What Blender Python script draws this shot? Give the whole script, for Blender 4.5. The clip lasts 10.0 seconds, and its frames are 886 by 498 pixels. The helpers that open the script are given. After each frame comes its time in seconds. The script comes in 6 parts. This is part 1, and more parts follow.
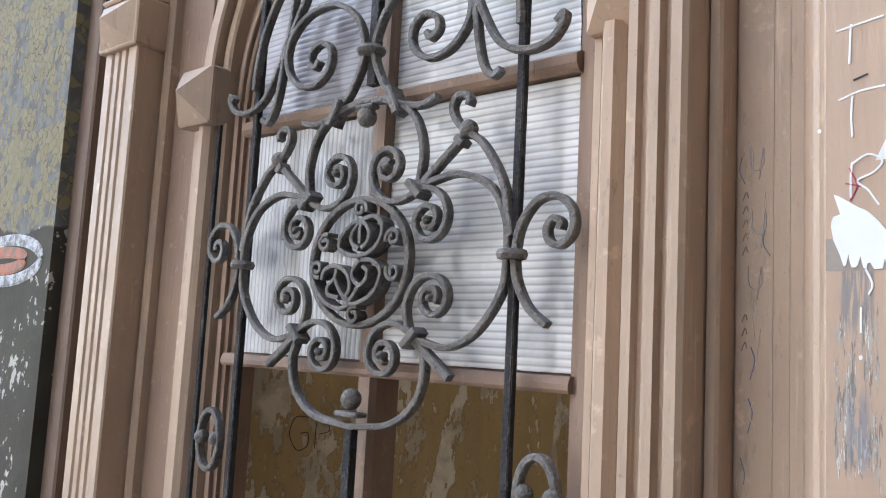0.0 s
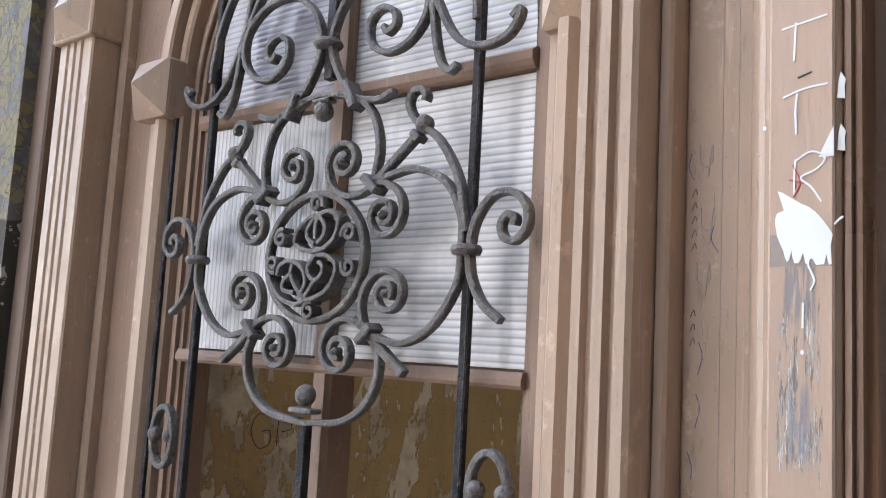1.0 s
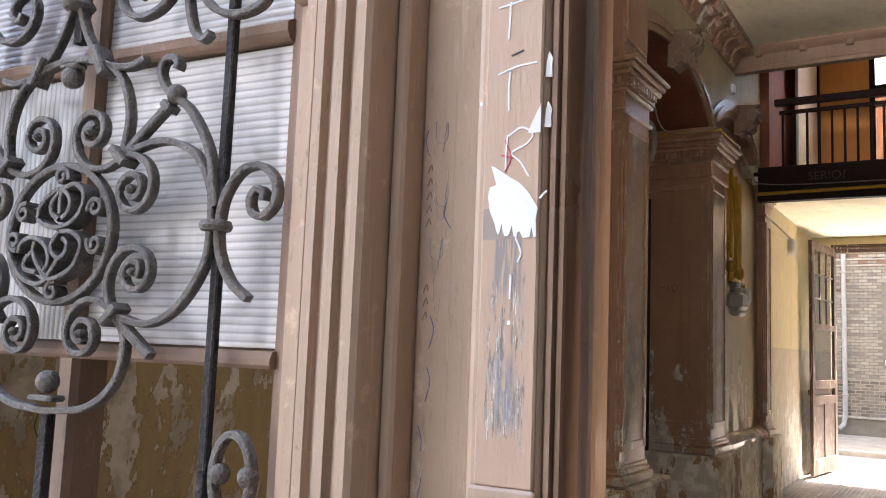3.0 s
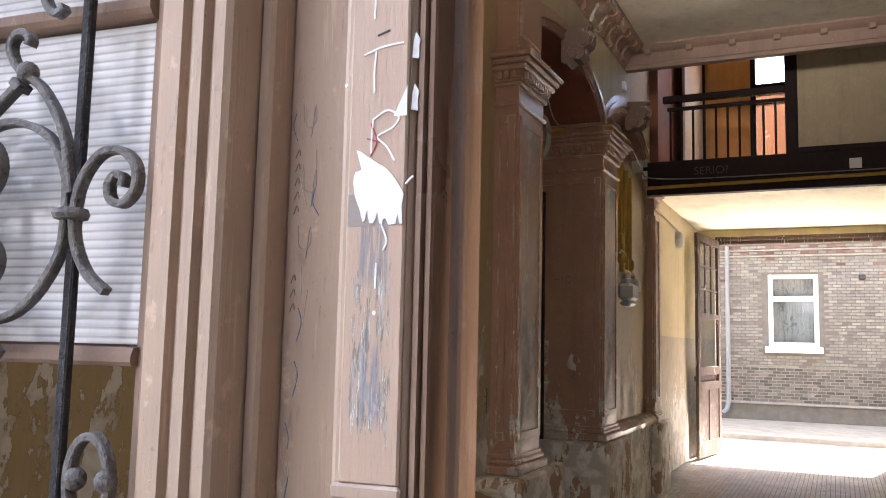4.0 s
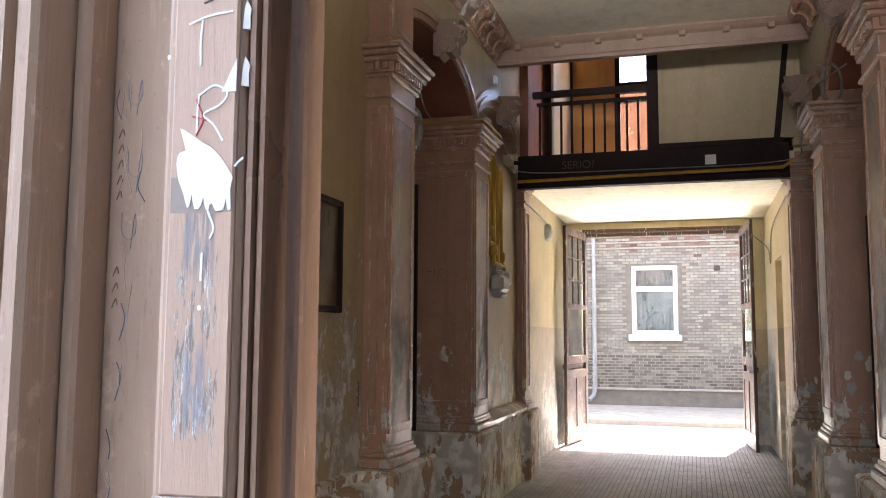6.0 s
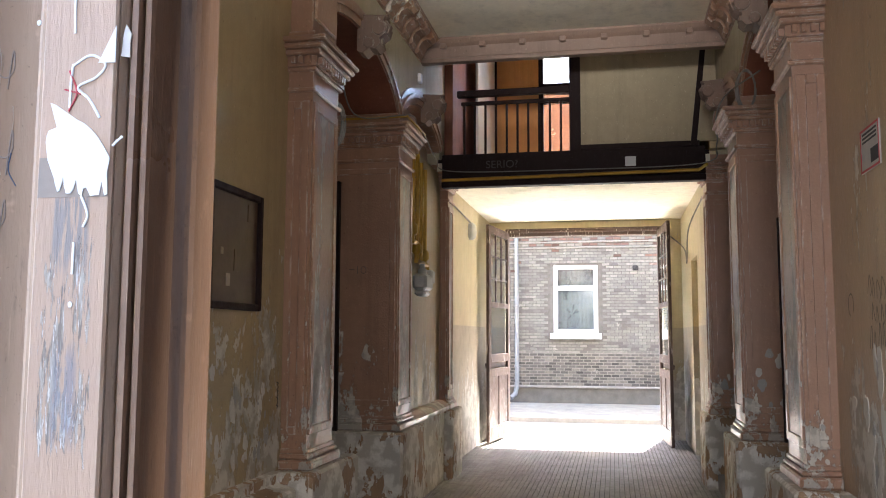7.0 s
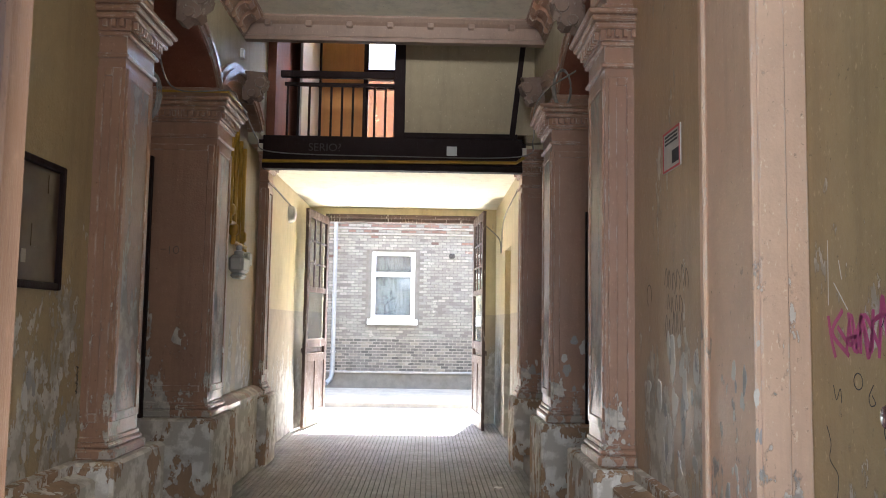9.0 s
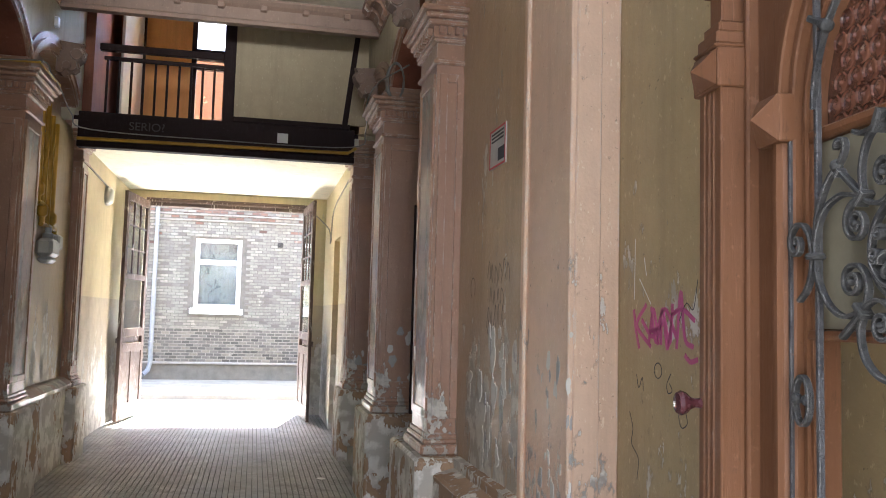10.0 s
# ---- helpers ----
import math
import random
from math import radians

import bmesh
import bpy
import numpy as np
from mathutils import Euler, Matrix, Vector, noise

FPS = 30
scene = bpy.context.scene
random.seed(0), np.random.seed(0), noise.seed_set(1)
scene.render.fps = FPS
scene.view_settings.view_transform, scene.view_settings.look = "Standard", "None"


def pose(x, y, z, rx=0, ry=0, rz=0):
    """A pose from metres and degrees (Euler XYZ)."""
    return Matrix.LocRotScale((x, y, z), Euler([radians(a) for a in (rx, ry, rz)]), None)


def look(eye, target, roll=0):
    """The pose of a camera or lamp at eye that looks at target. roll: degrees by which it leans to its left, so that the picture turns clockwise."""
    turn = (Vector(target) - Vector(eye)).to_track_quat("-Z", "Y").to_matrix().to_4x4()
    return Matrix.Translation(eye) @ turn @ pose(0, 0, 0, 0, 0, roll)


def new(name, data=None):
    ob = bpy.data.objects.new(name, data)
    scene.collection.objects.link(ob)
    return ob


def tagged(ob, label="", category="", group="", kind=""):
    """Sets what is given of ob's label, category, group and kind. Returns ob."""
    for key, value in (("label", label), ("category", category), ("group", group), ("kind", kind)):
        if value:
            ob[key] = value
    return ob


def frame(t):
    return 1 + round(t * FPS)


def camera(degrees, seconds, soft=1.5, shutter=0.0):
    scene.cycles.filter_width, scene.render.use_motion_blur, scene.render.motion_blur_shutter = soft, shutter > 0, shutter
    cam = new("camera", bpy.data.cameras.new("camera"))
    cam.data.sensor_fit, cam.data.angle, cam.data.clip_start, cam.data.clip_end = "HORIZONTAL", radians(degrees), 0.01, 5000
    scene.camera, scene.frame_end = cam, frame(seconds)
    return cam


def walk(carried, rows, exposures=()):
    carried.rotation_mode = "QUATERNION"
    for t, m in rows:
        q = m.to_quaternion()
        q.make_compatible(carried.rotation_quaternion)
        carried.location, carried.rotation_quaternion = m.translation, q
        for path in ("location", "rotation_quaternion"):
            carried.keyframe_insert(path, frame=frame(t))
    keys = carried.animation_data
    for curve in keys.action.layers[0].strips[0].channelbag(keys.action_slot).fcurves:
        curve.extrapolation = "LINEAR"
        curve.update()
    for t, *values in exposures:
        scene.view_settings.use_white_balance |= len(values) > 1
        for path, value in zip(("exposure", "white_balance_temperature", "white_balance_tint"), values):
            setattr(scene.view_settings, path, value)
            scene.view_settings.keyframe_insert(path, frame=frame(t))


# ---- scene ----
cam = camera(54.8, 10.0, soft=1.0)
PATH = [
    (0, (0.316, 0.082, 1.663), (1.728, 1.48, 1.898), 3.0),
    (0.5, (0.324, 0.078, 1.662), (1.753, 1.457, 1.898), 3.0),
    (1, (0.33, 0.073, 1.661), (1.791, 1.418, 1.896), 3.1),
    (1.5, (0.34, 0.063, 1.659), (1.843, 1.361, 1.901), 2.9),
    (2, (0.355, 0.042, 1.658), (1.911, 1.274, 1.908), 2.8),
    (2.5, (0.369, 0.025, 1.657), (1.982, 1.182, 1.902), 2.5),
    (3, (0.393, 0.012, 1.654), (2.088, 1.05, 1.881), 2.2),
    (4.5, (0.43, -0.003, 1.653), (2.269, 0.753, 1.871), 0.9),
    (5, (0.43, -0.008, 1.651), (2.295, 0.682, 1.864), 0.7),
    (6.5, (0.5, -0.006, 1.657), (2.431, 0.473, 1.861), 0.2),
    (7, (0.516, -0.006, 1.656), (2.467, 0.382, 1.859), 0.2),
    (7.5, (0.52, 0.002, 1.649), (2.485, 0.318, 1.844), 0.2),
    (8, (0.539, 0.018, 1.65), (2.517, 0.25, 1.832), 0.5),
    (8.5, (0.54, 0.021, 1.648), (2.529, 0.131, 1.827), 0.8),
    (9, (0.537, 0.014, 1.65), (2.529, -0.018, 1.824), 0.9),
    (9.5, (0.53, 0.009, 1.645), (2.511, -0.201, 1.818), 1.3),
    (10, (0.53, 0.003, 1.646), (2.478, -0.422, 1.808), 1.5),
]
walk(cam, [(t, look(eye, target, roll)) for t, eye, target, roll in PATH],
     [(0, 4.22, 7050, 10), (1, 4.22, 7100, 13), (2.5, 4.24, 7200, 15), (5, 4.38, 6550, 16), (7, 4.50, 6200, 12), (8.5, 4.60, 5950, 9), (10, 4.76, 5900, 9)])

# ---- world and sun ----
world = bpy.data.worlds.new("sky")
scene.world = world
world.use_nodes = True
SUN_DIR = Vector((-1.95, 0.43, -3.4)).normalized()      # way of the light
wn = world.node_tree
sky = wn.nodes.new("ShaderNodeTexSky")
sky.sky_type, sky.sun_disc = "NISHITA", False
sky.sun_elevation = math.asin(-SUN_DIR.z)
sky.sun_rotation = math.atan2(-SUN_DIR.x, -SUN_DIR.y)
sky.air_density, sky.dust_density = 1.0, 1.2
wn.nodes["Background"].inputs["Strength"].default_value = 0.15
wn.links.new(sky.outputs[0], wn.nodes["Background"].inputs[0])
sun_data = bpy.data.lights.new("sun", "SUN")
sun_data.energy, sun_data.angle, sun_data.color = 5.0, radians(0.6), (1.0, 0.95, 0.86)
sun = new("sun", sun_data)
sun.matrix_world = look((20, -5, 30), Vector((20, -5, 30)) + SUN_DIR)

# added fill lamp over the entrance, aimed up to brighten the ceiling
ceiling_fill_data = bpy.data.lights.new("ceiling_fill", "AREA")
ceiling_fill_data.shape, ceiling_fill_data.size, ceiling_fill_data.size_y, ceiling_fill_data.energy, ceiling_fill_data.color = "RECTANGLE", 2.0, 0.6, 0.75, (1.0, 0.97, 0.92)
fill_lamp = new("ceiling_fill", ceiling_fill_data)
ceiling_fill_data.spread = radians(30)
fill_lamp.matrix_world = look((0.90, 0.4, 3.9), (7.5, 0.42, 5.25))
# area lamp added in the open half of the doorway, doubling the skylight
door_data = bpy.data.lights.new("doorway_fill", "AREA")
door_data.shape, door_data.size, door_data.size_y, door_data.energy, door_data.color = "RECTANGLE", 1.1, 2.5, 2.2, (1.0, 0.97, 0.93)
door_fill = new("doorway_fill", door_data)
door_fill.matrix_world = look((0.93, -0.37, 1.45), (5.0, -0.55, 1.15))

# ---- materials ----


class Nodes:
    def __init__(self, name):
        self.m = bpy.data.materials.new(name)
        self.m.use_nodes = True
        self.t = self.m.node_tree
        self.b = self.t.nodes["Principled BSDF"]
        tc = self.t.nodes.new("ShaderNodeTexCoord")
        self.co = tc.outputs["Object"]

    def put(self, sock, v):
        if isinstance(v, bpy.types.NodeSocket):
            self.t.links.new(v, sock)
        elif isinstance(v, tuple) and len(v) == 3 and sock.type == "RGBA":
            sock.default_value = (*v, 1)
        else:
            sock.default_value = v

    def scaled(self, sx, sy, sz):
        n = self.t.nodes.new("ShaderNodeMapping")
        n.inputs["Scale"].default_value = (sx, sy, sz)
        self.t.links.new(self.co, n.inputs["Vector"])
        return n.outputs[0]

    def noise(self, scale, detail=5, rough=0.55, co=None, dist=0.0):
        n = self.t.nodes.new("ShaderNodeTexNoise")
        self.t.links.new(co or self.co, n.inputs["Vector"])
        n.inputs["Scale"].default_value, n.inputs["Detail"].default_value = scale, detail
        n.inputs["Roughness"].default_value, n.inputs["Distortion"].default_value = rough, dist
        return n.outputs["Fac"]

    def voronoi(self, scale, feature="DISTANCE_TO_EDGE", co=None):
        n = self.t.nodes.new("ShaderNodeTexVoronoi")
        n.feature = feature
        self.t.links.new(co or self.co, n.inputs["Vector"])
        n.inputs["Scale"].default_value = scale
        return n.outputs[0]

    def ramp(self, v, lo, hi, a=0.0, b=1.0):
        n = self.t.nodes.new("ShaderNodeMapRange")
        for k, x in zip(("Value", "From Min", "From Max", "To Min", "To Max"), (v, lo, hi, a, b)):
            self.put(n.inputs[k], x)
        return n.outputs[0]

    def math(self, op, a, b=0.0):
        n = self.t.nodes.new("ShaderNodeMath")
        n.operation = op
        self.put(n.inputs[0], a)
        self.put(n.inputs[1], b)
        return n.outputs[0]

    def mix(self, f, a, b, kind="MIX"):
        n = self.t.nodes.new("ShaderNodeMix")
        n.data_type, n.blend_type = "RGBA", kind
        self.put(n.inputs[0], f)
        self.put(n.inputs[6], a)
        self.put(n.inputs[7], b)
        return n.outputs[2]

    def axis(self, k):
        n = self.t.nodes.new("ShaderNodeSeparateXYZ")
        self.t.links.new(self.co, n.inputs[0])
        return n.outputs[k]

    def random(self):
        return self.t.nodes.new("ShaderNodeObjectInfo").outputs["Random"]

    def island(self):
        return self.t.nodes.new("ShaderNodeNewGeometry").outputs["Random Per Island"]

    def worn_edge(self, radius):
        """1 along sharp edges, 0 on flat parts."""
        b = self.t.nodes.new("ShaderNodeBevel")
        b.samples = 4
        b.inputs["Radius"].default_value = radius
        d = self.t.nodes.new("ShaderNodeVectorMath")
        d.operation = "DOT_PRODUCT"
        self.t.links.new(b.outputs[0], d.inputs[0])
        self.t.links.new(self.t.nodes.new("ShaderNodeNewGeometry").outputs["Normal"], d.inputs[1])
        return self.ramp(d.outputs["Value"], 0.90, 0.99, 1.0, 0.0)

    def bump(self, h, strength=0.3, dist=0.01):
        n = self.t.nodes.new("ShaderNodeBump")
        n.inputs["Strength"].default_value, n.inputs["Distance"].default_value = strength, dist
        self.put(n.inputs["Height"], h)
        self.put(self.b.inputs["Normal"], n.outputs[0])

    def done(self, col, rough=0.6, metal=0.0, spec=None):
        self.put(self.b.inputs["Base Color"], col)
        self.put(self.b.inputs["Roughness"], rough)
        self.put(self.b.inputs["Metallic"], metal)
        if spec is not None:
            self.put(self.b.inputs["Specular IOR Level"], spec)
        return self.m


def plaster(name, col, col2, under, under2, peel=0.60, low=(0.0, 0.0), rough=0.7, streak=0.35, scale=2.2, edges=None, coat=None):
    """Painted plaster with flaking patches. low: extra flaking, up to what height."""
    n = Nodes(name)
    st = n.scaled(1, 1, streak)
    big = n.noise(scale * 0.6, 3, 0.5, st, 0.4)
    mid = n.noise(scale * 2.6, 6, 0.6, st, 0.5)
    fine = n.noise(scale * 11, 4, 0.6, n.scaled(1, 1, 0.6))
    f = n.math("ADD", n.math("MULTIPLY", big, 0.36), n.math("ADD", n.math("MULTIPLY", mid, 0.44), n.math("MULTIPLY", fine, 0.20)))
    if low[0]:
        f = n.math("ADD", f, n.ramp(n.axis(2), low[1] * 0.3, low[1], low[0], 0.0))
    mask = n.ramp(f, peel, peel + 0.006)
    base = n.mix(n.ramp(n.noise(1.3, 4), 0.3, 0.7), col, col2)
    base = n.mix(n.ramp(n.noise(9, 6, 0.7), 0.35, 0.8, 0, 0.4), base, tuple(0.62 * c for c in col))
    base = n.mix(n.ramp(n.noise(6, 6, 0.7, n.scaled(1, 1, 0.08)), 0.5, 0.72, 0, 0.4), base, tuple(0.55 * c for c in col2))
    base = n.mix(n.ramp(n.noise(55, 3, 0.7, n.scaled(1, 1, 0.5)), 0.63, 0.68, 0, 0.5), base, tuple(min(0.8, 1.35 * c + 0.06) for c in col))
    base = n.mix(n.ramp(n.noise(38, 4, 0.7), 0.665, 0.69, 0, 0.7), base, tuple(0.35 * c for c in col2))
    if coat:
        base = n.mix(n.ramp(n.axis(2), coat[0], coat[0] + 0.012, 1.0, 0.0), base, n.mix(n.ramp(n.noise(5, 5, 0.6), 0.35, 0.7), coat[1], tuple(0.8 * x for x in coat[1])))
    und = n.mix(n.ramp(n.noise(7, 5, 0.6), 0.44, 0.54), under, under2)
    und = n.mix(n.ramp(n.noise(30, 4, 0.6), 0.4, 0.7, 0, 0.35), und, under2)
    edge = n.ramp(f, peel - 0.012, peel - 0.003, 0, 0.45)
    c = n.mix(mask, n.mix(edge, base, tuple(0.5 * x for x in col2)), und)
    if edges:
        chip = n.math("MULTIPLY", n.worn_edge(0.012), n.ramp(n.noise(9, 7, 0.75, n.scaled(1, 1, 0.6)), 0.51, 0.55, 0.0, 0.95))
        c = n.mix(chip, c, edges)
    h = n.math("ADD", n.math("MULTIPLY", mask, -1.0), n.math("ADD", n.math("MULTIPLY", n.noise(60, 5), 0.4), n.math("MULTIPLY", n.noise(7, 4), 0.9)))
    n.bump(h, 0.6, 0.009)
    return n.done(c, n.ramp(mask, 0, 1, rough, 0.8))


def paint(name, col, wear, amount=0.7, rough=0.5, grain=1.0, spread=0.12, tint=0.0, edges=None, spec=None):
    """Oil paint on wood: faint grain along the height, chips and grime."""
    n = Nodes(name)
    st = n.scaled(18, 18, 0.6)
    g = n.noise(3, 6, 0.65, st)
    chips = n.math("ADD", n.math("MULTIPLY", n.noise(9, 8, 0.7, n.scaled(4, 4, 0.5)), 0.75), n.math("MULTIPLY", n.noise(1.7, 3), 0.25))
    mask = n.ramp(chips, amount, amount + 0.03)
    a = n.mix(n.ramp(n.noise(2.2, 5), 0.3, 0.72), col, tuple(c * (1 - spread * 2) for c in col))
    a = n.mix(n.ramp(g, 0.3, 0.8, 0, 0.22 * grain), a, tuple(c * 0.55 for c in col))
    a = n.mix(n.ramp(n.noise(40, 3, 0.7), 0.62, 0.7, 0, 0.35), a, tuple(min(1, c * 1.5 + 0.03) for c in col))
    a = n.mix(n.ramp(n.noise(14, 5, 0.7, n.scaled(9, 9, 0.35)), 0.60, 0.66, 0, 0.4), a, tuple(min(1, c * 1.3 + 0.03) for c in col))
    a = n.mix(n.ramp(n.noise(11, 5, 0.7, n.scaled(12, 12, 0.3)), 0.63, 0.68, 0, 0.5), a, tuple(c * 0.5 for c in col))
    a = n.mix(n.ramp(n.noise(75, 5, 0.75, n.scaled(1, 1, 0.22)), 0.60, 0.68, 0, 0.55), a, tuple(c * 0.42 for c in col))
    a = n.mix(n.ramp(n.noise(160, 3, 0.7), 0.66, 0.70, 0, 0.5), a, tuple(c * 0.35 for c in col))
    if tint:
        a = n.mix(n.ramp(n.noise(0.9, 2), 0.4, 0.65, 0, tint), a, (0.30, 0.15, 0.06))
    c = n.mix(mask, a, wear)
    if edges:
        c = n.mix(n.math("MULTIPLY", n.worn_edge(0.0028), n.ramp(n.noise(16, 7, 0.75, n.scaled(3, 3, 0.6)), 0.56, 0.66, 0.0, 0.55)), c, edges)
    n.bump(n.math("ADD", n.math("MULTIPLY", g, 0.5), n.math("ADD", n.math("MULTIPLY", mask, -0.7), n.math("MULTIPLY", n.noise(75, 5, 0.75, n.scaled(1, 1, 0.22)), 0.5))), 0.45 * grain, 0.004)
    return n.done(c, n.ramp(n.noise(12, 4), 0.3, 0.7, rough - 0.08, rough + 0.12), spec=spec)


def plain(name, col, rough=0.5, metal=0.0, vary=0.25, scale=8.0, bump=0.1):
    n = Nodes(name)
    f = n.noise(scale, 5, 0.65)
    c = n.mix(n.ramp(f, 0.3, 0.75), col, tuple(x * (1 - vary) for x in col))
    c = n.mix(n.ramp(n.noise(scale * 7, 3), 0.5, 0.75, 0, vary), c, tuple(x * (1 - 1.6 * vary) for x in col))
    n.bump(n.noise(scale * 9, 4), bump, 0.004)
    return n.done(c, n.ramp(f, 0.3, 0.7, max(0.02, rough - 0.07), rough + 0.07), metal)


TAN = paint("tan_paint", (0.46, 0.322, 0.222), (0.17, 0.115, 0.08), 0.665, 0.45, edges=(0.52, 0.42, 0.31))
BROWN = paint("orange_brown_paint", (0.112, 0.047, 0.020), (0.34, 0.25, 0.18), 0.70, 0.5, edges=(0.36, 0.23, 0.14), spec=0.2)
EDGEWOOD = paint("dark_varnished_edge", (0.235, 0.135, 0.082), (0.34, 0.24, 0.16), 0.62, 0.34, edges=(0.42, 0.32, 0.22))


def face_mat():
    """Tan face board whose paint is scraped down to wood, white and blue layers in its lower part."""
    n = Nodes("scraped_tan_paint")
    z, u = n.axis(2), n.axis(0)
    c = n.mix(n.ramp(n.noise(2.2, 5), 0.3, 0.72), (0.50, 0.345, 0.24), (0.44, 0.30, 0.21))
    c = n.mix(n.ramp(n.noise(3, 6, 0.65, n.scaled(18, 18, 0.6)), 0.35, 0.8, 0, 0.3), c, (0.24, 0.16, 0.11))
    fine = n.noise(5, 7, 0.72, n.scaled(62, 62, 7))
    wide = n.noise(5, 5, 0.65, n.scaled(14, 14, 2.4))
    zone = n.math("MULTIPLY", n.ramp(z, 1.575, 1.60), n.ramp(z, 1.69, 1.74, 1.0, 0.0))
    zone = n.math("MULTIPLY", zone, n.math("MULTIPLY", n.ramp(u, 0.601, 0.609), n.ramp(u, 0.632, 0.642, 1.0, 0.0)))
    bias = n.math("SUBTRACT", n.math("MULTIPLY", zone, 0.15), 0.13)
    k = n.math("ADD", n.math("ADD", n.math("MULTIPLY", fine, 0.65), n.math("MULTIPLY", wide, 0.35)), bias)
    bare = n.ramp(k, 0.515, 0.53)
    under = n.mix(n.ramp(n.noise(6, 5, 0.7, n.scaled(50, 50, 5)), 0.44, 0.54), (0.20, 0.165, 0.135), (0.40, 0.355, 0.30))
    under = n.mix(n.ramp(n.noise(6, 5, 0.7, n.scaled(60, 60, 6)), 0.545, 0.575), under, (0.66, 0.63, 0.57))
    c = n.mix(bare, c, under)
    blue = n.math("MULTIPLY", n.math("MULTIPLY", n.ramp(z, 1.59, 1.605), n.ramp(z, 1.64, 1.655, 1, 0)), n.math("MULTIPLY", n.ramp(u, 0.613, 0.617), n.ramp(u, 0.626, 0.631, 1, 0)))
    c = n.mix(n.math("MULTIPLY", n.ramp(n.noise(5, 5, 0.7, n.scaled(35, 35, 6)), 0.42, 0.5), n.math("MULTIPLY", blue, 0.6)), c, (0.16, 0.18, 0.225))
    grey = n.math("MULTIPLY", n.math("MULTIPLY", n.ramp(z, 1.685, 1.70), n.ramp(z, 1.732, 1.738, 1, 0)), n.math("MULTIPLY", n.ramp(u, 0.610, 0.6115), n.ramp(u, 0.631, 0.633, 1, 0)))
    c = n.mix(n.math("MULTIPLY", n.ramp(n.noise(5, 5, 0.7, n.scaled(60, 60, 3)), 0.44, 0.5), n.math("MULTIPLY", grey, 0.85)), c, (0.21, 0.195, 0.19))
    c = n.mix(n.math("MULTIPLY", n.worn_edge(0.002), n.ramp(n.noise(22, 7, 0.75), 0.48, 0.58, 0, 0.9)), c, (0.5, 0.42, 0.31))
    n.bump(n.math("ADD", n.math("MULTIPLY", bare, -0.8), n.math("MULTIPLY", fine, 0.5)), 0.5, 0.003)
    return n.done(c, n.ramp(bare, 0, 1, 0.45, 0.75))


WORN = face_mat()
DARKWOOD = paint("dark_brown_paint", (0.024, 0.012, 0.011), (0.06, 0.042, 0.036), 0.74, 0.6, spec=0.15)
GATEWOOD = paint("gate_brown_paint", (0.095, 0.055, 0.04), (0.42, 0.36, 0.31), 0.575, 0.5)
PINK = plaster("pink_plaster", (0.42, 0.245, 0.16), (0.35, 0.20, 0.13), (0.66, 0.61, 0.53), (0.42, 0.38, 0.33), 0.605, (0.125, 2.3), 0.34, edges=(0.62, 0.56, 0.48))
CONSOLE = plaster("broken_console_plaster", (0.25, 0.165, 0.12), (0.18, 0.12, 0.09), (0.50, 0.45, 0.38), (0.30, 0.25, 0.20), 0.60, (0, 0), 0.7, 1.0, 5.0, edges=(0.36, 0.30, 0.24))
BEAMPAINT = plaster("brown_beam_paint", (0.31, 0.205, 0.15), (0.26, 0.17, 0.125), (0.45, 0.4, 0.34), (0.34, 0.29, 0.24), 0.66, (0, 0), 0.5)
STRIP = plaster("tan_strip_paint", (0.68, 0.47, 0.325), (0.61, 0.415, 0.285), (0.62, 0.57, 0.50), (0.32, 0.28, 0.24), 0.61, (0.10, 2.3), 0.45, edges=(0.60, 0.53, 0.44))
PASSAGE = plaster("tan_passage_plaster", (0.45, 0.31, 0.175), (0.39, 0.255, 0.145), (0.62, 0.57, 0.49), (0.40, 0.35, 0.285), 0.585, (0.15, 1.9), 0.36, 0.25)
OCHRE = plaster("ochre_plaster", (0.42, 0.315, 0.165), (0.36, 0.26, 0.13), (0.60, 0.56, 0.48), (0.40, 0.355, 0.285), 0.605, (0.115, 2.5), 0.42)
CREAM = plaster("cream_plaster", (0.62, 0.52, 0.32), (0.56, 0.46, 0.27), (0.66, 0.62, 0.55), (0.46, 0.42, 0.36), 0.63, (0.24, 1.7), 0.55, coat=(1.80, (0.46, 0.38, 0.27)))
PLINTH = plaster("flaking_plinth", (0.45, 0.29, 0.17), (0.36, 0.23, 0.14), (0.78, 0.74, 0.67), (0.52, 0.47, 0.40), 0.455, (0, 0), 0.75, 0.8, 1.7, edges=(0.72, 0.67, 0.58))
CEIL = plaster("ceiling_plaster", (0.86, 0.80, 0.66), (0.82, 0.75, 0.60), (0.5, 0.46, 0.40), (0.42, 0.38, 0.3), 0.78, (0, 0), 0.8, 1.0)
PEELED_GLARE = plaster("peeled_glare_plaster", (0.38, 0.255, 0.195), (0.33, 0.215, 0.165), (0.46, 0.43, 0.40), (0.33, 0.30, 0.275), 0.52, (0.06, 2.2), 0.36, 0.25, 2.6)


